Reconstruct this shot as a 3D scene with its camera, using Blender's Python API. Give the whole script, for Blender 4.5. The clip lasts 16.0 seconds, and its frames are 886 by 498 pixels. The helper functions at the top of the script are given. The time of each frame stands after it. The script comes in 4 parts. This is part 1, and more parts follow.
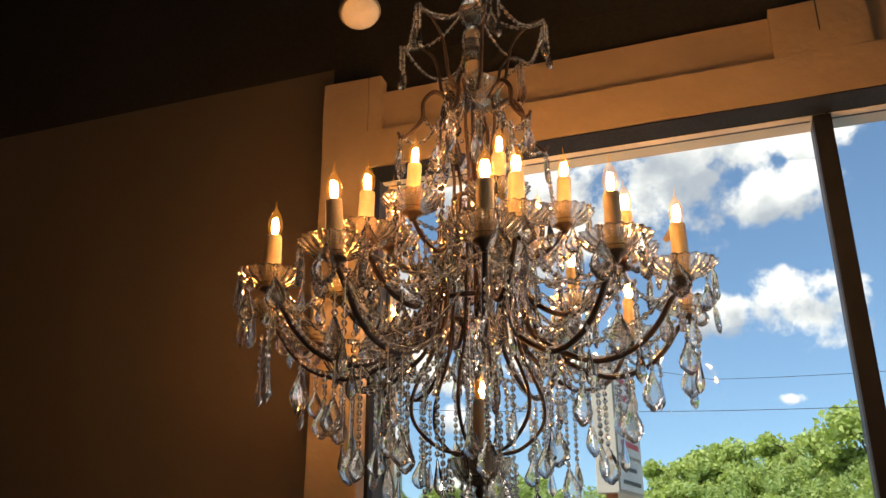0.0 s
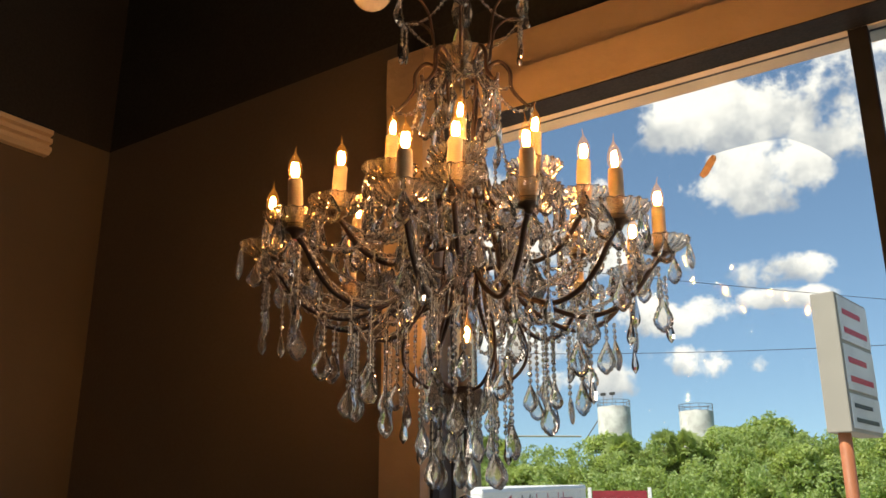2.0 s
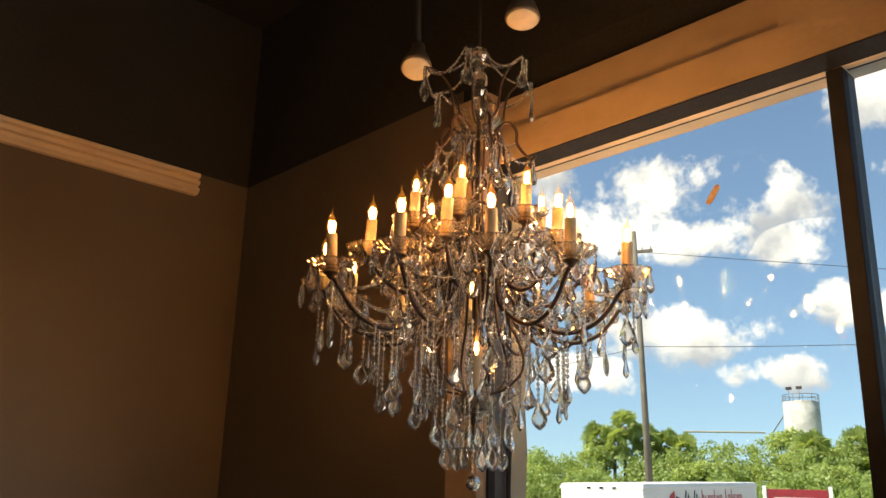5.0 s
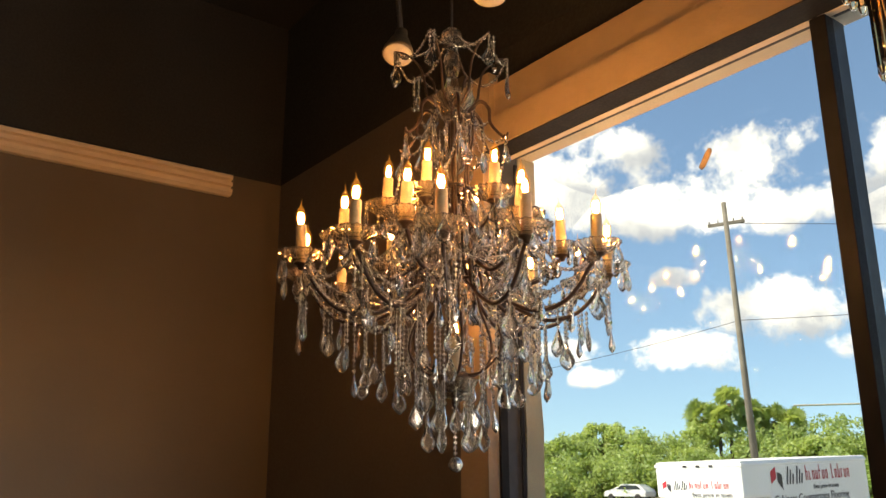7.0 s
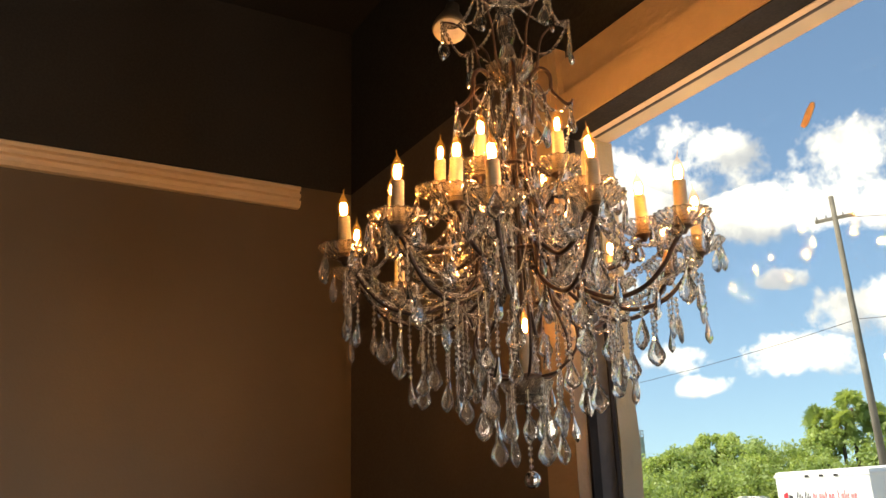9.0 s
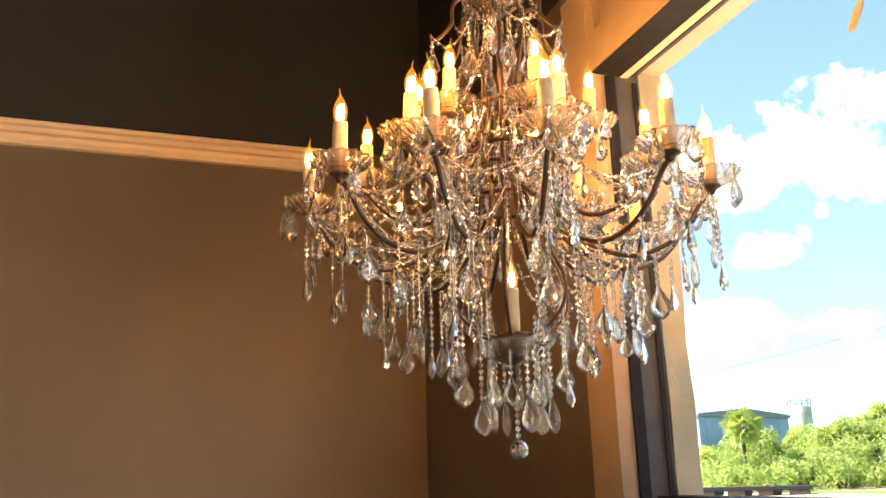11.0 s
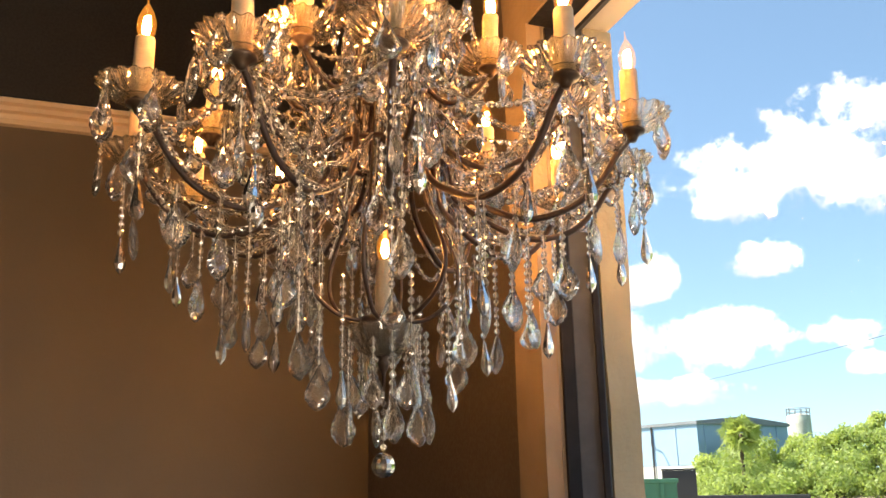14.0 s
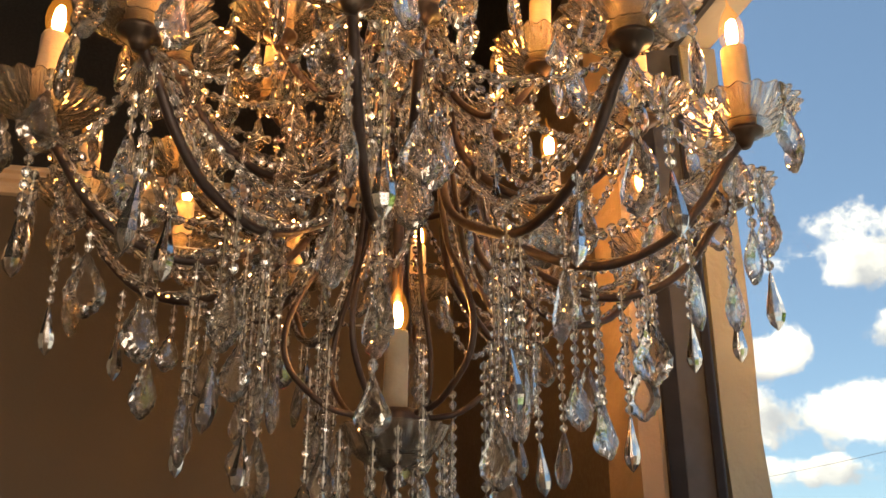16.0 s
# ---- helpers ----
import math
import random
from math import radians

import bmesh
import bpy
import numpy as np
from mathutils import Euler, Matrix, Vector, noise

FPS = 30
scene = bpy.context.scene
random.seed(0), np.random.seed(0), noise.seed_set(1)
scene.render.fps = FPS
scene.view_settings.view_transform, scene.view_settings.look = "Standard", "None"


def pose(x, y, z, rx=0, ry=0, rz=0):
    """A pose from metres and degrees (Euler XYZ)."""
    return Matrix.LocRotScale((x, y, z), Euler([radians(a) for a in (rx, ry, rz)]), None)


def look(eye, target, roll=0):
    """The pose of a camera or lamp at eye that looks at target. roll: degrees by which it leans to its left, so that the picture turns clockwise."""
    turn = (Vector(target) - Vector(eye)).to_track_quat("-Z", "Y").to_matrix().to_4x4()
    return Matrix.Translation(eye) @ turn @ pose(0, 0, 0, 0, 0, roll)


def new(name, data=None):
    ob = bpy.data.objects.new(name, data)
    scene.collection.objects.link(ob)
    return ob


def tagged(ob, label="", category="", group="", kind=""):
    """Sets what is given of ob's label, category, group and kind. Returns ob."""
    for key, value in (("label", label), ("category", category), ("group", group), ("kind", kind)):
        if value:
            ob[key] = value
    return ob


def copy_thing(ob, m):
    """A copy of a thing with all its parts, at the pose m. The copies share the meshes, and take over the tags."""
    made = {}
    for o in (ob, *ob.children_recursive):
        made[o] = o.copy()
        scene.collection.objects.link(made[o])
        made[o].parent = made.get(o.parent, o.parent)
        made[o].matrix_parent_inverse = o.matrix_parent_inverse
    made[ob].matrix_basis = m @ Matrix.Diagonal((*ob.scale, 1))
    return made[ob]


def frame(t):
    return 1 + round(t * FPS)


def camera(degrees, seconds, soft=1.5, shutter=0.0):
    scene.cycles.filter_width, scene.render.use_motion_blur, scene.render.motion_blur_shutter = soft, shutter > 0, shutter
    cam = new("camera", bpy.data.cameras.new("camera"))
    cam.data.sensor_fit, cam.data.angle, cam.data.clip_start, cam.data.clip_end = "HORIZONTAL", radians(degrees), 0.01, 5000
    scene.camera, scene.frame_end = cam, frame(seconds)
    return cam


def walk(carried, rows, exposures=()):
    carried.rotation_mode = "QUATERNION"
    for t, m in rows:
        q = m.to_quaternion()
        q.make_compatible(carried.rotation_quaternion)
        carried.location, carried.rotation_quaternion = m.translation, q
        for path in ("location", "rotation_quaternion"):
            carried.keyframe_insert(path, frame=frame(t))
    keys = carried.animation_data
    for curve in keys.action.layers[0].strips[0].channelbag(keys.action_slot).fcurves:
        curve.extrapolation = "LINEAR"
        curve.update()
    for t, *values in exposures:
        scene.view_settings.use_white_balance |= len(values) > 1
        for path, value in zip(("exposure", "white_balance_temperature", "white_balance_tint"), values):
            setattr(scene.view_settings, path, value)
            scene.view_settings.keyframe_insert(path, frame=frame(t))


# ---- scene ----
cam = camera(55.6, 16.0)
PATH = [
    (0, (0.452, -1.472, 1.736), (-0.173, 0.295, 2.433), -0.2),
    (0.5, (0.527, -1.484, 1.727), (-0.223, 0.259, 2.358), -1.0),
    (1, (0.671, -1.41, 1.721), (-0.232, 0.275, 2.309), 0.2),
    (1.5, (0.806, -1.379, 1.72), (-0.2, 0.248, 2.303), 0.6),
    (2, (0.926, -1.407, 1.701), (-0.167, 0.164, 2.283), -0.0),
    (2.5, (1.061, -1.404, 1.694), (-0.145, 0.081, 2.279), 0.6),
    (3, (1.204, -1.363, 1.687), (-0.156, -0.02, 2.277), 2.4),
    (5.5, (1.529, -1.538, 1.669), (0.107, -0.246, 2.224), 1.2),
    (6, (1.586, -1.466, 1.672), (0.098, -0.254, 2.235), 1.2),
    (6.5, (1.665, -1.36, 1.668), (0.127, -0.21, 2.229), 1.3),
    (7, (1.677, -1.291, 1.664), (0.134, -0.135, 2.194), -0.3),
    (7.5, (1.601, -1.24, 1.663), (0.071, -0.06, 2.179), -1.6),
    (8, (1.513, -1.204, 1.67), (0.002, -0.009, 2.205), -2.3),
    (8.5, (1.479, -1.182, 1.67), (-0.064, -0.037, 2.228), -2.7),
    (9, (1.512, -1.078, 1.664), (-0.145, -0.117, 2.237), -1.8),
    (9.5, (1.577, -0.94, 1.657), (-0.17, -0.124, 2.19), -1.4),
    (12, (1.451, -0.51, 1.654), (-0.417, -0.009, 2.164), -0.9),
    (12.5, (1.46, -0.408, 1.647), (-0.44, -0.007, 2.127), -0.4),
    (13, (1.455, -0.371, 1.647), (-0.438, 0.086, 2.103), -1.3),
    (13.5, (1.361, -0.353, 1.658), (-0.491, 0.233, 2.135), -1.5),
    (14, (1.241, -0.344, 1.676), (-0.575, 0.305, 2.209), -1.0),
    (14.5, (1.134, -0.307, 1.683), (-0.655, 0.38, 2.255), -0.8),
    (15, (1.045, -0.216, 1.715), (-0.753, 0.425, 2.311), -0.7),
    (15.5, (0.971, -0.152, 1.736), (-0.852, 0.332, 2.401), -0.1),
    (16, (0.922, -0.134, 1.764), (-0.912, 0.24, 2.468), 0.1),
]
EXPOSURES = [(t, e, 7000 + 900 * min(t / 5.0, 1.0), 13) for t, e in (
    (0, 0.85), (1.0, 0.68), (3.0, 0.78), (5.5, 1.02), (7.2, 1.08), (7.8, 0.9), (8.5, 0.86), (9.0, 1.12), (9.25, 1.55), (9.7, 2.2), (11.8, 2.22), (13.0, 2.18), (13.6, 1.95), (14.2, 1.55), (14.8, 1.15), (16.0, 1.1))]
walk(cam, [(t, look(e, g, r)) for t, e, g, r in PATH], EXPOSURES)

# ---- world and sun ----
SUN_EL, SUN_AZ = 48.0, 150.0  # elevation; azimuth to the left of the window wall's outward normal
sun_dir = Vector((-math.sin(radians(SUN_AZ)) * math.cos(radians(SUN_EL)), math.cos(radians(SUN_AZ)) * math.cos(radians(SUN_EL)), math.sin(radians(SUN_EL))))
# cloud banks: azimuth, elevation, half width, half height, in degrees
CLOUDS = [
    (41.8, 21.1, 4.4, 2.3), (38.2, 17.2, 5.5, 1.7), (30.6, 19.7, 5.2, 2.5), (24.2, 18.6, 2.6, 1.9), (37.3, 12.8, 1.4, 0.7),
    (30.6, 10.6, 5.2, 1.7), (37.6, 8.1, 3.4, 1.3), (42.7, 6.6, 1.8, 0.6), (24.5, 7.9, 3.0, 1.1), (21.0, 12.2, 1.7, 1.1),
    (15.0, 24.8, 5.4, 2.2), (13.0, 20.4, 3.6, 1.9), (12.4, 14.4, 2.2, 0.9), (12.3, 12.6, 2.1, 0.6), (19.5, 11.9, 3.6, 1.0),
    (17.7, 8.8, 2.8, 0.9), (23.3, 16.2, 2.0, 1.6), (3.4, 24.8, 7.0, 3.4), (-4.7, 14.7, 3.5, 2.3), (-2.6, 9.4, 1.2, 0.4),
    (-6.5, 25.6, 2.9, 1.2), (0.6, 15.0, 2.6, 1.3), (43.8, 20.6, 3.9, 2.6), (49.7, 17.8, 4.4, 1.4), (48.3, 13.3, 2.2, 1.0),
    (56.4, 12.7, 2.2, 1.5), (53.5, 8.6, 6.0, 1.8), (45.3, 8.5, 3.0, 0.9), (55.1, 5.4, 4.2, 0.9), (46.6, 18.9, 5.2, 2.3), (31.5, 17.2, 6.6, 1.4), (-3.5, 22.5, 3.6, 1.6),
]


class Nodes:
    """A short way to write node trees."""
    def __init__(self, tree):
        self.tree = tree

    def add(self, kind, **values):
        node = self.tree.nodes.new(kind)
        for key, value in values.items():
            if key in node.inputs:
                self.feed(node.inputs[key], value)
        return node

    def feed(self, socket, value):
        if isinstance(value, bpy.types.NodeSocket):
            self.tree.links.new(value, socket)
        else:
            socket.default_value = value

    def math(self, op, a, b=0.0, c=0.0, clamp=False):
        node = self.tree.nodes.new("ShaderNodeMath")
        node.operation, node.use_clamp = op, clamp
        for socket, value in zip(node.inputs, (a, b, c)):
            self.feed(socket, value)
        return node.outputs[0]

    def vector(self, op, a, b):
        node = self.tree.nodes.new("ShaderNodeVectorMath")
        node.operation = op
        self.feed(node.inputs[0], a), self.feed(node.inputs[1], b)
        return node

    def mix(self, fac, a, b):
        node = self.tree.nodes.new("ShaderNodeMix")
        node.data_type = "RGBA"
        self.feed(node.inputs["Factor"], fac)
        self.feed(node.inputs["A"], a), self.feed(node.inputs["B"], b)
        return node.outputs["Result"]

    def ramp(self, value, lo, hi, out_lo=0.0, out_hi=1.0):
        node = self.tree.nodes.new("ShaderNodeMapRange")
        node.interpolation_type = "SMOOTHSTEP"
        for key, v in zip(("Value", "From Min", "From Max", "To Min", "To Max"), (value, lo, hi, out_lo, out_hi)):
            self.feed(node.inputs[key], v)
        return node.outputs[0]

    def noise(self, coord, scale, detail=3.0, rough=0.55):
        node = self.add("ShaderNodeTexNoise", Vector=coord, Scale=scale, Detail=detail, Roughness=rough)
        return node.outputs[0]


def build_world():
    world = bpy.data.worlds.new("sky")
    scene.world = world
    world.use_nodes = True
    world.node_tree.nodes.clear()
    n = Nodes(world.node_tree)
    sky = n.tree.nodes.new("ShaderNodeTexSky")
    sky.sky_type, sky.sun_disc = "NISHITA", False
    sky.sun_elevation, sky.sun_rotation = radians(SUN_EL), radians(-SUN_AZ)
    sky.air_density, sky.dust_density, sky.ozone_density = 1.0, 1.0, 2.4
    way = n.add("ShaderNodeTexCoord").outputs["Generated"]
    xyz = n.add("ShaderNodeSeparateXYZ", Vector=way)
    az = n.math("DEGREES", n.math("ARCTAN2", n.math("MULTIPLY", xyz.outputs[0], -1.0), xyz.outputs[1]))
    el = n.math("DEGREES", n.math("ARCSINE", xyz.outputs[2]))
    field = None
    for a, e, w, h in CLOUDS:
        u = n.math("DIVIDE", n.math("SUBTRACT", az, a), w * 1.28)
        v = n.math("DIVIDE", n.math("SUBTRACT", el, e), h * 1.3)
        d = n.math("ADD", n.math("MULTIPLY", u, u), n.math("MULTIPLY", v, v))
        b = n.math("SUBTRACT", 1.0, d)
        if field is None:
            field, height = b, v
        else:
            wins = n.math("GREATER_THAN", b, field)
            height = n.math("ADD", height, n.math("MULTIPLY", wins, n.math("SUBTRACT", v, height)))
            field = n.math("MAXIMUM", field, b)
    field = n.math("MAXIMUM", field, -1.6)
    puffs = n.noise(way, 17.0, 9.0, 0.6)
    broad = n.noise(way, 4.0, 3.0, 0.5)
    mask = n.math("ADD", field, n.math("MULTIPLY", n.math("SUBTRACT", puffs, 0.5), 4.6))
    mask = n.math("ADD", mask, n.math("MULTIPLY", n.math("SUBTRACT", broad, 0.5), 1.6))
    cover = n.ramp(mask, 0.05, 0.8)
    above = n.noise(n.vector("ADD", way, (0.010, -0.006, 0.055)).outputs[0], 9.0, 6.0, 0.55)
    here = n.noise(way, 9.0, 6.0, 0.55)
    lit = n.ramp(n.math("ADD", n.math("SUBTRACT", here, above), n.math("MULTIPLY", height, 0.17)), -0.24, 0.10)
    cloud = n.mix(lit, (3.0, 3.3, 3.8, 1), (7.4, 7.4, 7.3, 1))
    raised = n.vector("NORMALIZE", n.vector("ADD", way, (0, 0, 0.08)).outputs[0], (0, 0, 0)).outputs[0]
    n.tree.links.new(raised, sky.inputs["Vector"])
    tint = n.tree.nodes.new("ShaderNodeMix")
    tint.data_type, tint.blend_type = "RGBA", "MULTIPLY"
    n.feed(tint.inputs["Factor"], 1.0)
    n.feed(tint.inputs["A"], sky.outputs[0]), n.feed(tint.inputs["B"], (0.88, 1.02, 1.07, 1))
    colour = n.mix(n.math("MULTIPLY", cover, 0.95), tint.outputs["Result"], cloud)
    back = n.add("ShaderNodeBackground", Color=colour, Strength=0.108)
    out = n.tree.nodes.new("ShaderNodeOutputWorld")
    n.tree.links.new(back.outputs[0], out.inputs[0])


build_world()
sun_data = bpy.data.lights.new("sun", "SUN")
sun_data.energy, sun_data.angle, sun_data.color = 4.2, radians(0.6), (1.0, 0.95, 0.87)
sun = new("sun", sun_data)
sun.matrix_world = look(sun_dir * 50, (0, 0, 0))

# Added area lamp, out of view: strengthens the daylight from windows 2 to 5.
glow = bpy.data.lights.new("daylight_fill", "AREA")
glow.shape, glow.size, glow.size_y, glow.energy, glow.color = "RECTANGLE", 4.8, 2.1, 135.0, (1.0, 0.94, 0.86)
daylight = new("daylight_fill", glow)
daylight.matrix_world = look((4.4, 0.56, 1.65), (4.4, -3.0, 1.65))


# ---- materials ----
def material(name, colour, rough=0.6, metal=0.0, second=None, scale=8.0, bump=0.0, fine=60.0, spread=0.35, **extra):
    """A surface with two scales of variation; extra are Principled inputs."""
    m = bpy.data.materials.new(name)
    m.use_nodes = True
    n = Nodes(m.node_tree)
    b = m.node_tree.nodes["Principled BSDF"]
    coord = n.add("ShaderNodeTexCoord").outputs["Object"]
    second = second or tuple(c * (1 - spread) for c in colour)
    large, small = n.noise(coord, scale, 4.0), n.noise(coord, fine, 3.0)
    fac = n.math("ADD", n.math("MULTIPLY", n.ramp(large, 0.35, 0.68), 0.65), n.math("MULTIPLY", small, 0.35))
    n.feed(b.inputs["Base Color"], n.mix(fac, (*second, 1), (*colour, 1)))
    n.feed(b.inputs["Roughness"], n.ramp(small, 0.2, 0.8, max(rough - 0.1, 0.02), min(rough + 0.1, 1)))
    b.inputs["Metallic"].default_value = metal
    for key, value in extra.items():
        b.inputs[key.replace("_", " ")].default_value = value
    if bump:
        node = n.add("ShaderNodeBump", Strength=0.6, Distance=bump, Height=n.math("ADD", small, n.math("MULTIPLY", large, 1.5)))
        n.tree.links.new(node.outputs[0], b.inputs["Normal"])
    return m


def glass(name, tint=(1, 1, 1), ior=1.52, rough=0.0):
    m = bpy.data.materials.new(name)
    m.use_nodes = True
    b = m.node_tree.nodes["Principled BSDF"]
    b.inputs["Base Color"].default_value = (*tint, 1)
    b.inputs["Transmission Weight"].default_value, b.inputs["IOR"].default_value = 1.0, ior
    b.inputs["Roughness"].default_value = rough
    return m


def clear_pane(name, gloss=0.06):
    """Thin window glass: mostly clear, with a faint mirror at grazing angles."""
    m = bpy.data.materials.new(name)
    m.use_nodes = True
    n = Nodes(m.node_tree)
    n.tree.nodes.clear()
    clear = n.add("ShaderNodeBsdfTransparent", Color=(0.93, 0.96, 0.95, 1))
    shine = n.add("ShaderNodeBsdfGlossy", Roughness=0.0)
    edge = n.add("ShaderNodeLayerWeight", Blend=0.5).outputs["Facing"]
    edge = n.math("ADD", n.math("MULTIPLY", n.math("POWER", edge, 5.0), 0.5), 0.010)
    mixed = n.tree.nodes.new("ShaderNodeMixShader")
    n.tree.links.new(edge, mixed.inputs[0])
    n.tree.links.new(clear.outputs[0], mixed.inputs[1])
    n.tree.links.new(shine.outputs[0], mixed.inputs[2])
    out = n.tree.nodes.new("ShaderNodeOutputMaterial")
    n.tree.links.new(mixed.outputs[0], out.inputs[0])
    return m


def glowing(name, colour, strength):
    m = bpy.data.materials.new(name)
    m.use_nodes = True
    n = Nodes(m.node_tree)
    n.tree.nodes.clear()
    e = n.add("ShaderNodeEmission", Color=(*colour, 1), Strength=strength)
    out = n.tree.nodes.new("ShaderNodeOutputMaterial")
    n.tree.links.new(e.outputs[0], out.inputs[0])
    return m


def bulb_glass(name):
    """Clear lamp glass that shimmers faintly amber with the filament's light."""
    m = bpy.data.materials.new(name)
    m.use_nodes = True
    n = Nodes(m.node_tree)
    n.tree.nodes.clear()
    clear = n.add("ShaderNodeBsdfTransparent", Color=(1.0, 0.93, 0.8, 1))
    shine = n.add("ShaderNodeBsdfGlossy", Roughness=0.03)
    edge = n.add("ShaderNodeLayerWeight", Blend=0.5).outputs["Facing"]
    edge = n.math("ADD", n.math("MULTIPLY", n.math("POWER", edge, 4.0), 0.5), 0.04)
    mixed = n.tree.nodes.new("ShaderNodeMixShader")
    n.tree.links.new(edge, mixed.inputs[0])
    n.tree.links.new(clear.outputs[0], mixed.inputs[1])
    n.tree.links.new(shine.outputs[0], mixed.inputs[2])
    glow = n.add("ShaderNodeEmission", Color=(1.0, 0.36, 0.05, 1), Strength=0.11)
    both = n.tree.nodes.new("ShaderNodeAddShader")
    n.tree.links.new(mixed.outputs[0], both.inputs[0])
    n.tree.links.new(glow.outputs[0], both.inputs[1])
    out = n.tree.nodes.new("ShaderNodeOutputMaterial")
    n.tree.links.new(both.outputs[0], out.inputs[0])
    return m


def leaves(name, a, b):
    m = bpy.data.materials.new(name)
    m.use_nodes = True
    n = Nodes(m.node_tree)
    p = m.node_tree.nodes["Principled BSDF"]
    island = n.add("ShaderNodeNewGeometry").outputs["Random Per Island"]
    coord = n.add("ShaderNodeTexCoord").outputs["Object"]
    fac = n.math("ADD", n.math("MULTIPLY", island, 0.6), n.math("MULTIPLY", n.noise(coord, 0.8), 0.4))
    n.feed(p.inputs["Base Color"], n.mix(fac, (*a, 1), (*b, 1)))
    p.inputs["Roughness"].default_value = 0.55
    back = n.add("ShaderNodeBsdfTranslucent", Color=(b[0] * 1.3, b[1] * 1.3, b[2] * 0.8, 1))
    mixed = n.tree.nodes.new("ShaderNodeMixShader")
    mixed.inputs[0].default_value = 0.45
    n.tree.links.new(p.outputs[0], mixed.inputs[1])
    n.tree.links.new(back.outputs[0], mixed.inputs[2])
    n.tree.links.new(mixed.outputs[0], n.tree.nodes["Material Output"].inputs[0])
    return m




def cut_crystal(name, ior, clear, haze, gloss, tint=(0.99, 0.985, 0.97)):
    """Cut lead glass: refraction, a clear share where light passes straight, polish, and a scattering haze added to
    brighten it.
    """
    m = bpy.data.materials.new(name)
    m.use_nodes = True
    n = Nodes(m.node_tree)
    n.tree.nodes.clear()
    bend = n.add("ShaderNodeBsdfGlass", Color=(*tint, 1), IOR=ior, Roughness=0.0)
    through_it = n.add("ShaderNodeBsdfTransparent", Color=(0.96, 0.95, 0.93, 1))
    scatter = n.add("ShaderNodeBsdfTranslucent", Color=(0.95, 0.92, 0.86, 1))
    front = n.add("ShaderNodeBsdfDiffuse", Color=(0.9, 0.88, 0.84, 1))
    shine = n.add("ShaderNodeBsdfGlossy", Roughness=0.03)
    def blend(fac, a, b):
        node = n.tree.nodes.new("ShaderNodeMixShader")
        node.inputs[0].default_value = fac
        n.tree.links.new(a.outputs[0], node.inputs[1]), n.tree.links.new(b.outputs[0], node.inputs[2])
        return node
    hazy = blend(0.45, scatter, front)
    got = blend(gloss, blend(haze, blend(clear, bend, through_it), hazy), shine)
    out = n.tree.nodes.new("ShaderNodeOutputMaterial")
    n.tree.links.new(got.outputs[0], out.inputs[0])
    return m


# Warm tints put the candle lamps' amber light into the glass colour.
CRYSTAL = cut_crystal("crystal", 1.62, 0.05, 0.008, 0.08, (1.0, 0.975, 0.945))
DISH_GLASS = cut_crystal("dish_glass", 1.5, 0.22, 0.02, 0.10, (1.0, 0.955, 0.87))
AMBER_GLASS = glass("amber_glass", (0.98, 0.78, 0.5), 1.45)
IRON = material("brown_iron", (0.060, 0.036, 0.028), 0.5, 0.3, scale=30, bump=0.0006, fine=220)
GOLD = material("aged_brass_cup", (0.12, 0.08, 0.055), 0.38, 0.7, scale=40, fine=200)
WAX = material("ivory_candle_sleeve", (0.48, 0.38, 0.28), 0.5, 0.0, second=(0.36, 0.275, 0.19), scale=25, bump=0.0012, fine=120, Subsurface_Weight=0.1, Subsurface_Scale=0.004)
BULB = bulb_glass("lamp_glass")
FILAMENT = glowing("filament", (1.0, 0.465, 0.14), 245.0)
PIN = material("chain_pin", (0.55, 0.5, 0.42), 0.3, 1.0)
BROWN_PAINT = material("brown_wall_paint", (0.124, 0.090, 0.058), 0.5, second=(0.102, 0.073, 0.047), scale=1.3, bump=0.0012, fine=90)
# Toned copy of the brown paint: this wall's different light put into the colour.
BROWN_TONED = material("brown_wall_paint_toned_for_light", (0.125, 0.096, 0.074), 0.55, second=(0.104, 0.079, 0.060), scale=1.3, bump=0.0012, fine=90)
BLACK_PAINT = material("black_paint", (0.019, 0.0175, 0.016), 0.8, second=(0.014, 0.013, 0.012), scale=2, bump=0.001, fine=90)
TAN_PAINT = material("tan_masonry_paint", (0.40, 0.30, 0.215), 0.75, second=(0.32, 0.24, 0.17), scale=5, bump=0.003, fine=45)
GREY_PLASTER = material("grey_plaster", (0.34, 0.315, 0.29), 0.75, second=(0.27, 0.25, 0.225), scale=9, bump=0.002, fine=70)
MOULD_PAINT = material("cream_moulding_paint", (0.80, 0.62, 0.43), 0.45, second=(0.72, 0.54, 0.36), scale=6, bump=0.0006, fine=120)
BRONZE = material("dark_bronze_aluminium", (0.022, 0.024, 0.031), 0.6, 0.0, scale=12, fine=140, Specular_IOR_Level=0.12)
GREY_ALU = material("grey_aluminium_stop", (0.085, 0.10, 0.13), 0.55, 0.0, scale=12, fine=120, Specular_IOR_Level=0.2)
STUCCO = material("cream_stucco", (0.50, 0.45, 0.34), 0.85, second=(0.42, 0.375, 0.28), scale=10, bump=0.004, fine=60)
SOFFIT = material("pale_soffit_paint", (0.70, 0.68, 0.64), 0.8, second=(0.58, 0.56, 0.52), scale=8, bump=0.002, fine=60)
PANE = clear_pane("window_glass")
FLOOR_MAT = material("unseen_floor", (0.20, 0.175, 0.145), 0.4, scale=2, fine=30)
CREAM_PAINT = material("cream_wall_paint", (0.58, 0.50, 0.40), 0.7, scale=1.5, fine=60)
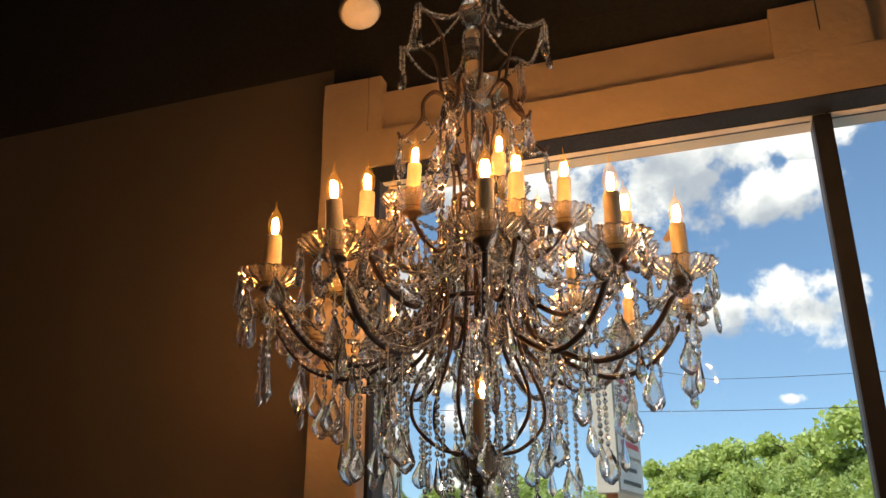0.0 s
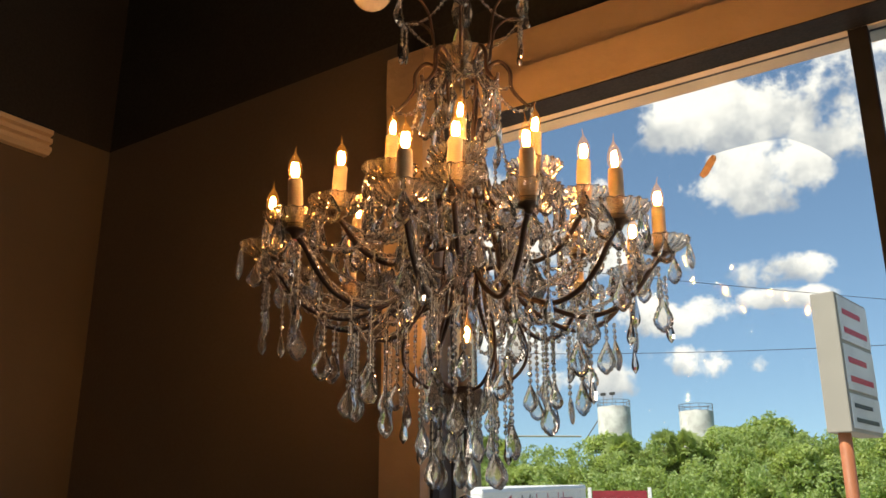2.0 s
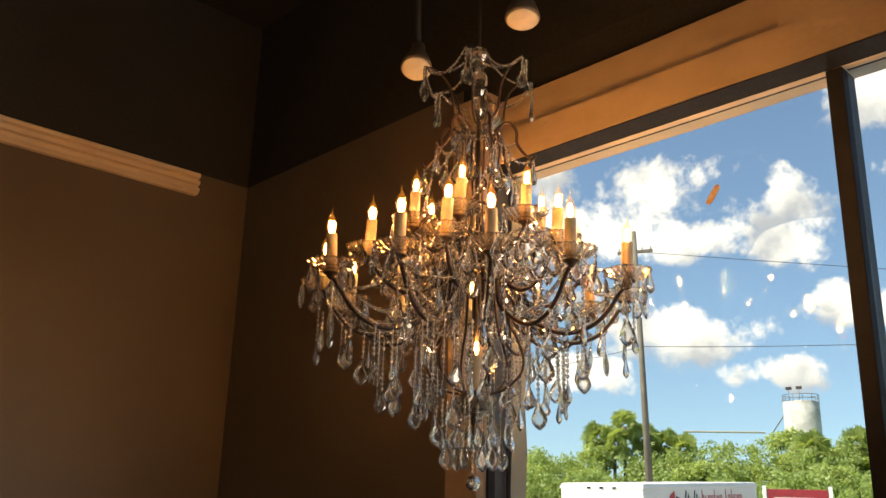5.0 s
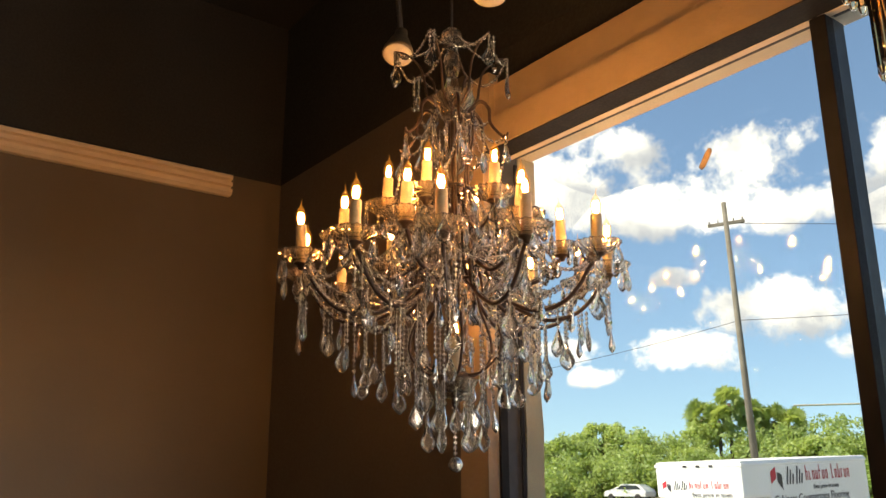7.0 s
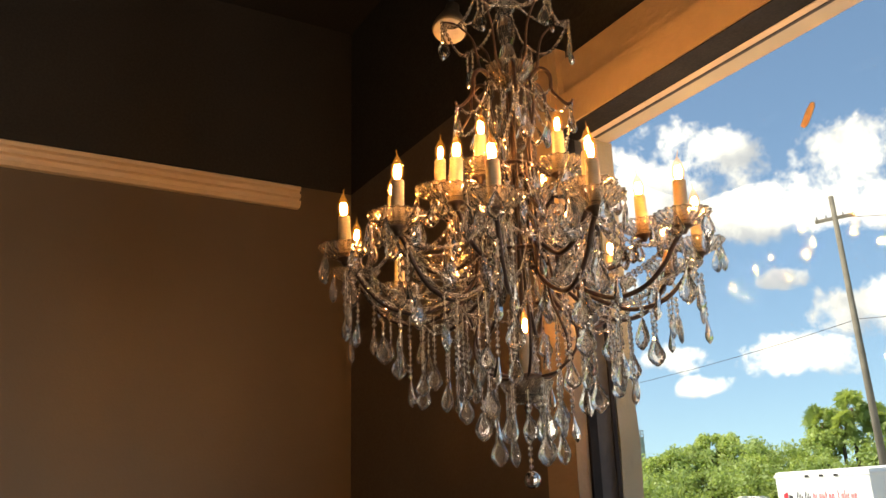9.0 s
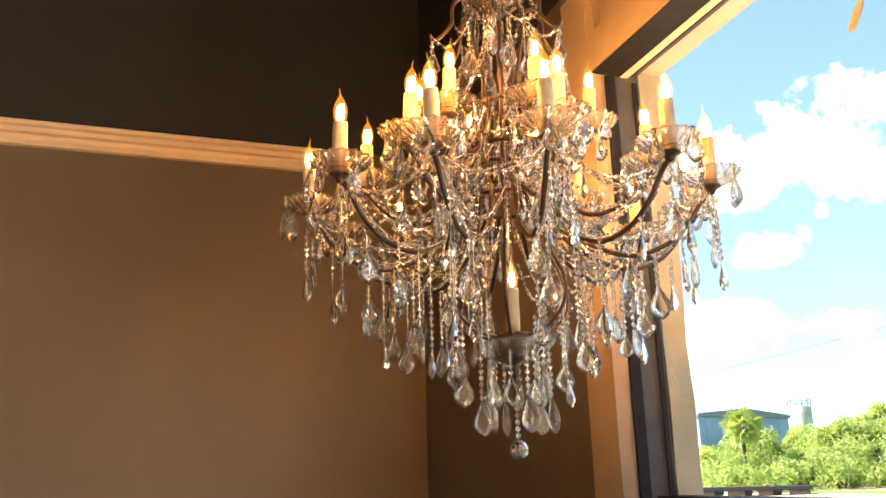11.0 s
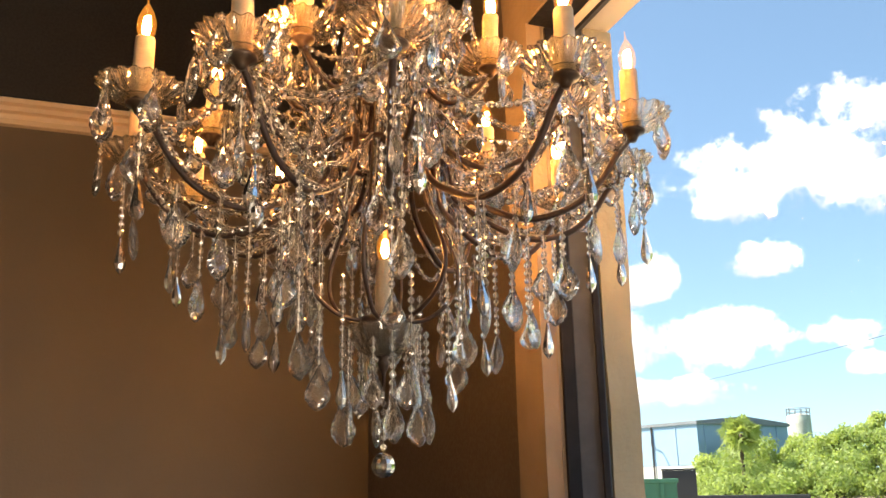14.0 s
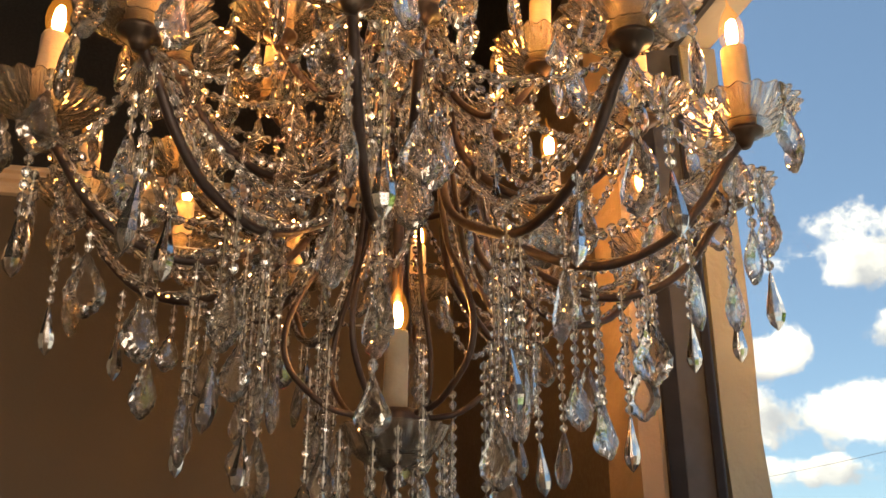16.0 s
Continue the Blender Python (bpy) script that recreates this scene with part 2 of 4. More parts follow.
LAMP_WHITE = material("lamp_lens", (0.52, 0.49, 0.45), 0.4, second=(0.42, 0.39, 0.35), scale=30, fine=90)
LAMP_BODY = material("lamp_housing", (0.20, 0.16, 0.12), 0.4, 0.4, scale=20, fine=120)
RESIDUE = material("old_tape", (0.30, 0.25, 0.19), 0.8, second=(0.22, 0.18, 0.135), scale=60, fine=300)
GRASS = material("grass_ground", (0.17, 0.30, 0.045), 0.9, second=(0.10, 0.20, 0.03), scale=0.25, bump=0.05, fine=6)
ASPHALT = material("asphalt", (0.34, 0.28, 0.22), 0.9, second=(0.27, 0.225, 0.18), scale=0.2, fine=5)
CONCRETE = material("pale_concrete", (0.42, 0.39, 0.34), 0.85, scale=0.6, fine=8)
LEAF_A = leaves("leaf_bright", (0.25, 0.32, 0.10), (0.44, 0.52, 0.19))
LEAF_B = leaves("leaf_deep", (0.21, 0.28, 0.10), (0.36, 0.45, 0.17))
PALM_LEAF = leaves("palm_leaf", (0.16, 0.23, 0.07), (0.36, 0.43, 0.15))
BARK = material("bark", (0.12, 0.085, 0.06), 0.9, scale=3, fine=20)
POLE_WOOD = material("weathered_pole_wood", (0.20, 0.175, 0.14), 0.9, second=(0.13, 0.115, 0.09), scale=1.5, fine=20)
CABLE = material("black_cable", (0.03, 0.03, 0.03), 0.7)
TANK_MAT = material("stained_white_tank", (0.62, 0.61, 0.58), 0.7, second=(0.30, 0.29, 0.27), scale=0.5, fine=3)
STEEL = material("grey_steel", (0.25, 0.25, 0.26), 0.5, 0.6)
TRUCK_WHITE = material("white_truck_panel", (0.76, 0.76, 0.75), 0.4, second=(0.68, 0.68, 0.67), scale=0.8, fine=9)
RED_INK = material("red_ink", (0.55, 0.03, 0.05), 0.5)
BLACK_INK = material("black_ink", (0.04, 0.04, 0.05), 0.5)
BLUE_STEEL = material("blue_ribbed_cladding", (0.25, 0.40, 0.56), 0.55, second=(0.21, 0.34, 0.49), scale=0.15, fine=3)
WHITE_BASE = material("white_wall_base", (0.74, 0.74, 0.72), 0.7, scale=0.3, fine=4)
ROOF_GREY = material("grey_metal_roof", (0.22, 0.25, 0.29), 0.6, scale=0.3, fine=4)
GREEN_STEEL = material("green_dumpster_paint", (0.045, 0.18, 0.105), 0.6, second=(0.035, 0.14, 0.08), scale=2, fine=16)
RUST = material("rusty_steel", (0.16, 0.08, 0.05), 0.8, second=(0.06, 0.045, 0.04), scale=3, fine=20)
DARK_STEEL = material("dark_steel", (0.035, 0.033, 0.035), 0.6, 0.2)
SIGN_GREY = material("sign_box_grey", (0.30, 0.27, 0.23), 0.6, second=(0.25, 0.225, 0.19), scale=0.8, fine=12)
SIGN_FACE = material("white_sign_face", (0.68, 0.66, 0.65), 0.5, scale=0.8, fine=12)
POST_ORANGE = material("rust_orange_post", (0.46, 0.15, 0.06), 0.6, scale=2, fine=14)
CAR_WHITE = material("white_car_paint", (0.66, 0.67, 0.68), 0.3)
RUBBER = material("tyre_rubber", (0.02, 0.02, 0.02), 0.8)
DARK_GLASS = material("dark_car_glass", (0.02, 0.025, 0.03), 0.1)


# ---- mesh helpers ----
def to_object(name, bm, mat, smooth=False):
    me = bpy.data.meshes.new(name)
    bm.to_mesh(me)
    bm.free()
    if smooth:
        me.polygons.foreach_set("use_smooth", [True] * len(me.polygons))
    me.materials.append(mat)
    return new(name, me)


def from_lists(name, verts, faces, mat, smooth=False):
    me = bpy.data.meshes.new(name)
    me.from_pydata([tuple(v) for v in verts], [], [tuple(f) for f in faces])
    if smooth:
        me.polygons.foreach_set("use_smooth", [True] * len(me.polygons))
    me.materials.append(mat)
    me.update()
    return me


def box_bm(lo, hi, bevel=0.0, bm=None):
    bm = bm or bmesh.new()
    got = bmesh.ops.create_cube(bm, size=1.0)
    for v in got["verts"]:
        v.co = Vector([(l + h) / 2 + c * (h - l) for c, l, h in zip(v.co, lo, hi)])
    if bevel:
        edges = list({e for v in got["verts"] for e in v.link_edges})
        bmesh.ops.bevel(bm, geom=edges, offset=bevel, segments=2, affect="EDGES", profile=0.6)
    return bm


def box(name, lo, hi, mat, bevel=0.0):
    return to_object(name, box_bm(lo, hi, bevel), mat)


def part(name, me_or_bm, mat, parent, label="", m=None, smooth=False):
    """One mesh object under a thing or a part; its matrix is given in the thing's own space."""
    if isinstance(me_or_bm, bpy.types.Mesh):
        ob = new(name, me_or_bm)
    else:
        ob = to_object(name, me_or_bm, mat, smooth)
    ob.parent = parent
    if m is not None:
        ob.matrix_basis = m
    return tagged(ob, label)


def thing(name, place, label, category, group="", turn=0.0):
    ob = new(name)
    ob.matrix_basis = pose(*place, 0, 0, turn)
    return tagged(ob, label, category, group)


def structure(ob, label=""):
    return tagged(ob, label, kind="structure")


def lathe(profile, seg=24, flute=0.0, lobes=12, close=False):
    """Verts and faces of a turned shape from (radius, height) rows; flute: ripple round the rim."""
    verts, faces = [], []
    for r, z, *f in profile:
        k = (f[0] if f else 1.0) * flute
        for s in range(seg):
            a = 2 * math.pi * s / seg
            rr = r * (1 + k * math.cos(lobes * a))
            verts.append((rr * math.cos(a), rr * math.sin(a), z + k * 0.12 * r * math.cos(lobes * a)))
    rows = len(profile)
    for i in range(rows - 1 + (1 if close else 0)):
        for s in range(seg):
            a, b = i * seg, ((i + 1) % rows) * seg
            faces.append((a + s, a + (s + 1) % seg, b + (s + 1) % seg, b + s))
    if not close:
        if profile[0][0] > 1e-5:
            faces.append(tuple(range(seg - 1, -1, -1)))
        if profile[-1][0] > 1e-5:
            faces.append(tuple(range((rows - 1) * seg, rows * seg)))
    return verts, faces


def tube(points, radius, seg=8, verts=None, faces=None, taper=None):
    """A round bar along points, appended to verts and faces."""
    verts, faces = ([] if verts is None else verts), ([] if faces is None else faces)
    pts = [Vector(p) for p in points]
    base = len(verts)
    side = None
    for i, p in enumerate(pts):
        d = (pts[min(i + 1, len(pts) - 1)] - pts[max(i - 1, 0)]).normalized()
        if side is None:
            side = d.cross(Vector((0, 0, 1)) if abs(d.z) < 0.9 else Vector((1, 0, 0))).normalized()
        side = (side - d * side.dot(d)).normalized()
        up = d.cross(side)
        r = radius * (1 if taper is None else 1 + (taper - 1) * i / (len(pts) - 1))
        for s in range(seg):
            a = 2 * math.pi * s / seg
            verts.append(p + (side * math.cos(a) + up * math.sin(a)) * r)
    for i in range(len(pts) - 1):
        for s in range(seg):
            a = base + i * seg
            faces.append((a + s, a + (s + 1) % seg, a + seg + (s + 1) % seg, a + seg + s))
    faces.append(tuple(range(base + seg - 1, base - 1, -1)))
    faces.append(tuple(range(base + (len(pts) - 1) * seg, base + len(pts) * seg)))
    return verts, faces


def smooth_line(points, steps=6):
    """Catmull-Rom through points."""
    p = [Vector(q) for q in points]
    p = [2 * p[0] - p[1]] + p + [2 * p[-1] - p[-2]]
    out = []
    for i in range(1, len(p) - 2):
        for s in range(steps):
            t = s / steps
            out.append(0.5 * (2 * p[i] + (p[i + 1] - p[i - 1]) * t + (2 * p[i - 1] - 5 * p[i] + 4 * p[i + 1] - p[i + 2]) * t * t
                              + (3 * p[i] - p[i - 1] - 3 * p[i + 1] + p[i + 2]) * t ** 3))
    return out + [p[-2]]


# ---- the room ----
WALL_Y, WALL_X = 0.548, -2.21
PAINT_Z, CEIL = 3.174, 4.1
# Floor, back and side walls are unseen; tones chosen for the light they bounce.
structure(box("floor", (-2.6, -7.0, -0.15), (7.0, 1.0, 0.0), FLOOR_MAT), "unseen brown-grey floor, its tone set by the light it bounces")
structure(box("ceiling", (-2.6, -7.0, CEIL), (7.0, 1.0, CEIL + 0.15), BLACK_PAINT), "black-painted ceiling")
structure(box("wall_west", (WALL_X - 0.2, -7.0, 0.0), (WALL_X, WALL_Y, PAINT_Z), BROWN_PAINT), "brown-painted wall below a black band")
structure(box("wall_west_upper", (WALL_X - 0.2, -7.0, PAINT_Z), (WALL_X, WALL_Y, CEIL), BLACK_PAINT), "black-painted top of the wall")
structure(box("wall_north", (WALL_X - 0.2, WALL_Y, 0.0), (-0.62, WALL_Y + 0.2, PAINT_Z), BROWN_TONED), "brown wall beside the window, toned to stand in for its light")
structure(box("wall_north_upper", (WALL_X - 0.2, WALL_Y, PAINT_Z), (7.0, WALL_Y + 0.2, CEIL), BLACK_PAINT), "black-painted wall above the window beam")
structure(box("wall_above_beam", (-0.62, WALL_Y + 0.001, 3.0), (7.0, WALL_Y + 0.2, PAINT_Z), BLACK_PAINT), "black-painted strip above the beam")
structure(box("wall_south", (-2.6, -7.2, 0.0), (7.0, -7.0, CEIL), CREAM_PAINT), "unseen back wall, cream to bounce light into the room")
structure(box("wall_east", (7.0, -7.0, 0.0), (7.2, 1.0, CEIL), CREAM_PAINT), "unseen side wall, cream to bounce light into the room")


def masonry(name, lo, hi, label, mat=TAN_PAINT, seed=0, rough=0.004):
    """A block with slightly uneven faces and worn edges."""
    bm = box_bm(lo, hi)
    size = max(h - l for l, h in zip(lo, hi))
    for _ in range(3):
        long_edges = [e for e in bm.edges if e.calc_length() > 0.1]
        if len(bm.verts) > 900 or not long_edges:
            break
        bmesh.ops.subdivide_edges(bm, edges=long_edges, cuts=1 if size < 0.5 else 2, use_grid_fill=True)
    for v in bm.verts:
        v.co += noise.noise_vector(v.co * 7 + Vector((seed, 0, 0))) * rough
    ob = to_object(name, bm, mat)
    return structure(ob, label)


# window pier, beam and recessed panels over the glazing
masonry("pier", (-0.625, 0.505, 0.0), (-0.480, 0.545, 3.092), "tan-painted masonry pier beside the window", seed=1, rough=0.0025)
masonry("pier_return", (-0.62, 0.546, 0.0), (-0.482, 0.64, 2.80), "grey-brown plastered window return", mat=GREY_PLASTER, seed=2, rough=0.001)
masonry("beam", (-0.479, 0.505, 2.792), (7.0, 0.60, 2.911), "tan-painted beam over the shop window", seed=3)
masonry("beam_panel", (-0.439, 0.528, 2.912), (7.0, 0.60, 3.045), "recessed tan panel along the beam's top", seed=4)
masonry("beam_post", (-0.479, 0.506, 2.912), (-0.44, 0.60, 3.088), "tan block at the beam's end", seed=5)
masonry("beam_post_middle", (0.635, 0.506, 2.912), (0.86, 0.60, 3.06), "tan block standing proud above the mullion", seed=6)
structure(box("beam_crack", (0.745, 0.503, 2.97), (0.748, 0.5055, 3.062), DARK_STEEL), "thin dark crack in the block")
masonry("lintel_outside", (-0.62, 0.661, 2.808), (7.0, 0.738, 2.99), "pale painted lintel outside the glass", mat=SOFFIT, seed=7, rough=0.003)
masonry("pier_outside", (-0.95, 0.668, -1.6), (-0.474, 0.746, 2.807), "cream stucco pier with a chipped edge outside", mat=STUCCO, seed=8, rough=0.006)
structure(box("wall_below_window", (-0.62, 0.57, -1.6), (7.0, 0.76, 0.45), TAN_PAINT), "tan wall below the shop window")


def window(name, x0, x1, left_jamb):
    """Aluminium-framed glazing between two uprights, with a middle rail."""
    root = thing(name, (0, 0, 0), "dark bronze aluminium shop window with clear glass", "window")
    tagged(root, kind="structure")
    part("header", box_bm((x0 - 0.001, 0.508, 2.788), (x1 + 0.041, 0.602, 2.7915)), BRONZE, root)
    part("header_stop", box_bm((x0, 0.603, 2.786), (x1, 0.628, 2.80), 0.002), SOFFIT, root, "pale grey inner lip of the header")
    part("header_groove", box_bm((x0, 0.629, 2.794), (x1, 0.645, 2.803), 0.001), BRONZE, root, "dark groove behind the lip")
    part("glazing_stop", box_bm((x0, 0.646, 2.797), (x1, 0.660, 2.817), 0.002), GREY_ALU, root, "grey glazing stop")
    part("rail", box_bm((x0, 0.60, 1.535), (x1, 0.70, 1.591), 0.003), BRONZE, root)
    part("sill", box_bm((x0, 0.58, 0.452), (x1, 0.70, 0.51), 0.003), BRONZE, root)
    part("pane", box_bm((x0, 0.651, 1.592), (x1, 0.657, 2.797)), PANE, root, "clear glass pane").visible_shadow = False
    part("pane", box_bm((x0, 0.651, 0.511), (x1, 0.657, 1.534)), PANE, root, "clear glass pane").visible_shadow = False
    if left_jamb:
        part("jamb", box_bm((x0 - 0.010, 0.553, 0.452), (x0 + 0.001, 0.585, 2.7875), 0.002), BRONZE, root)
        part("jamb_stop", box_bm((x0 - 0.010, 0.586, 0.452), (x0 - 0.002, 0.662, 2.80), 0.002), GREY_ALU, root, "grey jamb stop")
        part("glazing_bead", box_bm((x0 + 0.006, 0.634, 1.592), (x0 + 0.013, 0.650, 2.768), 0.002), BRONZE, root)
    return root


window("window_1", -0.472, 0.707, True)
window("window_2", 0.747, 1.90, False)
window("window_3", 1.94, 3.10, False)
window("window_4", 3.14, 4.30, False)
window("window_5", 4.34, 6.9, False)
for x in (0.707, 1.90, 3.10, 4.30):
    m = thing("mullion", (x, 0.60, 0.45), "dark bronze upright between two panes", "mullion", "window uprights")
    tagged(m, kind="structure")
    part("face", box_bm((0.001, 0.002, 0.0), (0.044, 0.040, 2.3375), 0.002), BRONZE, m)
    part("back", box_bm((0.002, 0.041, 0.0), (0.038, 0.105, 2.345), 0.002), GREY_ALU, m, "grey outer half of the upright")

tape = thing("tape_scrap", (0.335, 0.649, 2.541), "slanted scrap of old brown tape on the glass", "tape")
bm = bmesh.new()
ring = [(-0.0095, -0.030), (0.004, -0.033), (0.0105, -0.02), (0.0095, 0.024), (0.003, 0.033), (-0.007, 0.031), (-0.0105, 0.012)]
bm.faces.new([bm.verts.new((x, 0, z)) for x, z in ring])
got = bmesh.ops.extrude_face_region(bm, geom=bm.faces[:])
for v in got["geom"]:
    if isinstance(v, bmesh.types.BMVert):
        v.co.y += 0.0014
part("strip", bm, RESIDUE, tape, m=pose(0, 0, 0, 0, 36, 0))

# ribbed moulding along the west wall
profile = [(0.0, 3.162), (0.035, 3.162), (0.044, 3.155), (0.044, 3.138), (0.024, 3.132), (0.022, 3.127), (0.045, 3.120), (0.046, 3.102),
           (0.025, 3.097), (0.023, 3.090), (0.046, 3.083), (0.047, 3.067), (0.030, 3.051), (0.036, 3.058), (0.034, 3.054), (0.0, 3.051)]
verts, faces = [], []
for y in (0.262, -7.0):
    verts += [(WALL_X + 0.001 + d, y, z) for d, z in profile]
k = len(profile)
faces = [(i, i + 1, k + i + 1, k + i) for i in range(k - 1)] + [tuple(range(k - 1, -1, -1)), tuple(range(k, 2 * k))]
structure(new("crown_trim", from_lists("crown_trim", verts, faces, MOULD_PAINT)), "cream ribbed wooden moulding that stops short of the corner")


def spot(place, aim, label):
    """A small ceiling spot: bell housing, round lens, stem up to the ceiling."""
    root = thing("ceiling_spot", place, label, "spotlight", "ceiling spots")
    turn = (Vector(aim)).to_track_quat("-Z", "Y").to_matrix().to_4x4()
    v, f = lathe([(0.047, 0.0), (0.049, 0.004), (0.046, 0.02), (0.034, 0.055), (0.022, 0.085), (0.02, 0.11), (0.0, 0.112)], 28)
    part("housing", from_lists("housing", v, f, LAMP_BODY, True), LAMP_BODY, root, m=turn)
    v, f = lathe([(0.0, -0.004), (0.02, -0.0045), (0.042, -0.003), (0.045, -0.0005)], 28)
    part("lens", from_lists("lens", v, f, LAMP_WHITE, True), LAMP_WHITE, root, "pale round lens", m=turn)
    v, f = tube([turn @ Vector((0, 0, 0.10)), Vector((0.0, 0.0, 0.2)), Vector((0, 0, CEIL - place[2] - 0.005))], 0.009)
    part("stem", from_lists("stem", v, f, DARK_STEEL), DARK_STEEL, root)
    return root


spot((-0.269, -0.003, 2.923), (0.25, -0.28, -0.9), "unlit ceiling spot with a pale round lens")
spot((0.136, 0.027, 2.935), (0.10, -0.12, -0.95), "unlit ceiling spot with a bell-shaped housing")

# ---- the crystal chandelier ----
CZ = 2.90  # its hanging point
chandelier = thing("chandelier", (0, 0, CZ), "large lit crystal chandelier with brown iron arms and candle lamps", "chandelier")
UP = Matrix.Translation((0, 0, -CZ))
rng = random.Random(7)


def polar(r, a, z):
    return Vector((r * math.cos(radians(a)), r * math.sin(radians(a)), z))


def ch_part(name, me, label="", m=None, mat=None):
    return part(name, me, mat, chandelier, label, UP @ (m if m is not None else Matrix.Identity(4)))


# shared shapes
v, f = lathe([(0.0135, 0.0), (0.0140, 0.02), (0.0136, 0.055), (0.0133, 0.088), (0.0125, 0.0915), (0.006, 0.0918)], 20)
v = [(x * (1 + 0.035 * math.sin(5 * math.atan2(y, x) + z * 90)), y * (1 + 0.035 * math.sin(5 * math.atan2(y, x) + z * 90)), z) for x, y, z in v]
SLEEVE_ME = from_lists("sleeve", v, f, WAX, True)
v, f = lathe([(0.0075, -0.004), (0.0096, 0.003), (0.0122, 0.010), (0.0132, 0.019), (0.0121, 0.029), (0.0084, 0.040), (0.0040, 0.048), (0.0014, 0.053), (0.0006, 0.066), (0.0, 0.068)], 18)
BULB_ME = from_lists("bulb", [(x + 0.004 * max(0, (z - 0.044) / 0.027) ** 2, y, z) for x, y, z in v], f, BULB, True)
verts, faces = [], []
for s in (-1, 1):
    tube([(0.0012 * s, 0, 0.004), (0.0042 * s, 0, 0.011), (0.0050 * s, 0, 0.021), (0.0022 * s, 0, 0.032)], 0.0034, 6, verts, faces)
tube([(0, 0.001, 0.004), (0, 0.0038, 0.014), (0, 0.002, 0.030)], 0.0027, 6, verts, faces)
tube([(0, -0.001, 0.004), (0, -0.0038, 0.014), (0, -0.002, 0.030)], 0.0027, 6, verts, faces)
FIL_ME = from_lists("filament", verts, faces, FILAMENT)
# fluted glass drip dish: outer wall, rim, inner wall
DISH_PROFILE = [(0.014, 0.0, 0.0), (0.029, 0.0005, 0.4), (0.041, 0.0055, 0.8), (0.0490, 0.0125, 1.0), (0.0530, 0.0185, 1.0), (0.0570, 0.0215, 1.0), (0.0565, 0.0232, 1.0),
                (0.0515, 0.0205, 1.0), (0.0460, 0.0145, 1.0), (0.038, 0.0085, 0.8), (0.027, 0.0042, 0.4), (0.013, 0.0038, 0.0)]
v, f = lathe(DISH_PROFILE, 120, 0.06, 20, close=True)
DISH_ME = from_lists("drip_dish", v, f, DISH_GLASS, False)
v, f = lathe([(0.005, -0.018), (0.0080, -0.013), (0.0105, -0.008), (0.0185, -0.0045), (0.0195, -0.0008), (0.0, -0.0002)], 20)
CUP_ME = from_lists("candle_cup", v, f, GOLD, True)


def bead_rows(r=0.0049):
    return [(0.0018, -0.0050), (r * 0.80, -0.0030), (r, 0.0), (r * 0.80, 0.0030), (0.0018, 0.0050)]


BEAD_V, BEAD_F = lathe(bead_rows(), 8)


def beads_along(points, gap=0.0128):
    """Cut beads strung on pins along a line."""
    verts, faces = [], []
    pts = [Vector(p) for p in points]
    dist = [0.0]
    for a, b in zip(pts, pts[1:]):
        dist.append(dist[-1] + (b - a).length)
    count = max(1, round(dist[-1] / gap))
    for i in range(count):
        d = (i + 0.5) / count * dist[-1]
        j = max(k for k in range(len(pts) - 1) if dist[k] <= d)
        way = (pts[j + 1] - pts[j])
        p = pts[j] + way * ((d - dist[j]) / max(way.length, 1e-9))
        turn = way.to_track_quat("Z", "Y").to_matrix() @ Matrix.Rotation(0.7 * i, 3, "Z")
        base = len(verts)
        verts += [p + turn @ Vector(q) for q in BEAD_V]
        faces += [tuple(base + k for k in g) for g in BEAD_F]
    return verts, faces


def chain_mesh(points, gap=0.0128):
    v, f = beads_along(points, gap)
    n = len(f)
    pv, pf = tube(points[:: max(1, len(points) // 4)] + [points[-1]], 0.0007, 3)
    whole = from_lists("bead_chain", list(v) + list(pv), list(f) + [tuple(len(v) + k for k in g) for g in pf], CRYSTAL)
    whole.materials.append(PIN)
    for poly in whole.polygons[n:]:
        poly.material_index = 1
    return whole


STRINGS = {}


def string_mesh(count):
    if count not in STRINGS:
        STRINGS[count] = chain_mesh([(0, 0, 0), (0, 0, -0.0128 * count)])
    return STRINGS[count]


def drop_mesh(w, h, t, wave):
    """A faceted pendeloque: scalloped rim, steep bevels cut lobe by lobe, a broad flat table; hangs from its top."""
    half = [(0.09, 0.0), (0.16, 0.05), (0.34, 0.12), (0.36, 0.19), (0.58, 0.27), (0.62, 0.35), (0.84, 0.44), (0.87, 0.52), (1.0, 0.60), (0.93, 0.68), (0.93, 0.75), (0.68, 0.82), (0.66, 0.88), (0.34, 0.93), (0.28, 0.97), (0.0, 1.0)]
    if not wave:
        half = [(0.06, 0.0), (0.20, 0.12), (0.40, 0.28), (0.64, 0.45), (0.90, 0.60), (1.0, 0.70), (0.92, 0.80), (0.66, 0.90), (0.32, 0.97), (0.0, 1.0)]
    loop = [(x * w / 2, -z * h) for x, z in half] + [(-x * w / 2, -z * h) for x, z in half[-2::-1]]
    n = len(loop)
    verts, faces = [], []
    for side in (1, -1):
        for x, z in loop:
            verts.append((x, side * t * 0.09, z))
    for i in range(n):
        j = (i + 1) % n
        faces.append((j, i, n + i, n + j))
    for k, side in enumerate((1, -1)):
        rim, mid = k * n, len(verts)
        for i, (x, z) in enumerate(loop):
            pull = 0.80 if i % 2 else 0.74
            verts.append((x * pull, side * t * 0.33, -0.58 * h + (z + 0.58 * h) * (pull + 0.04)))
        top = len(verts)
        for x, z in loop:
            verts.append((x * 0.50, side * t * 0.5, -0.58 * h + (z + 0.58 * h) * 0.58))
        for i in range(n):
            j = (i + 1) % n
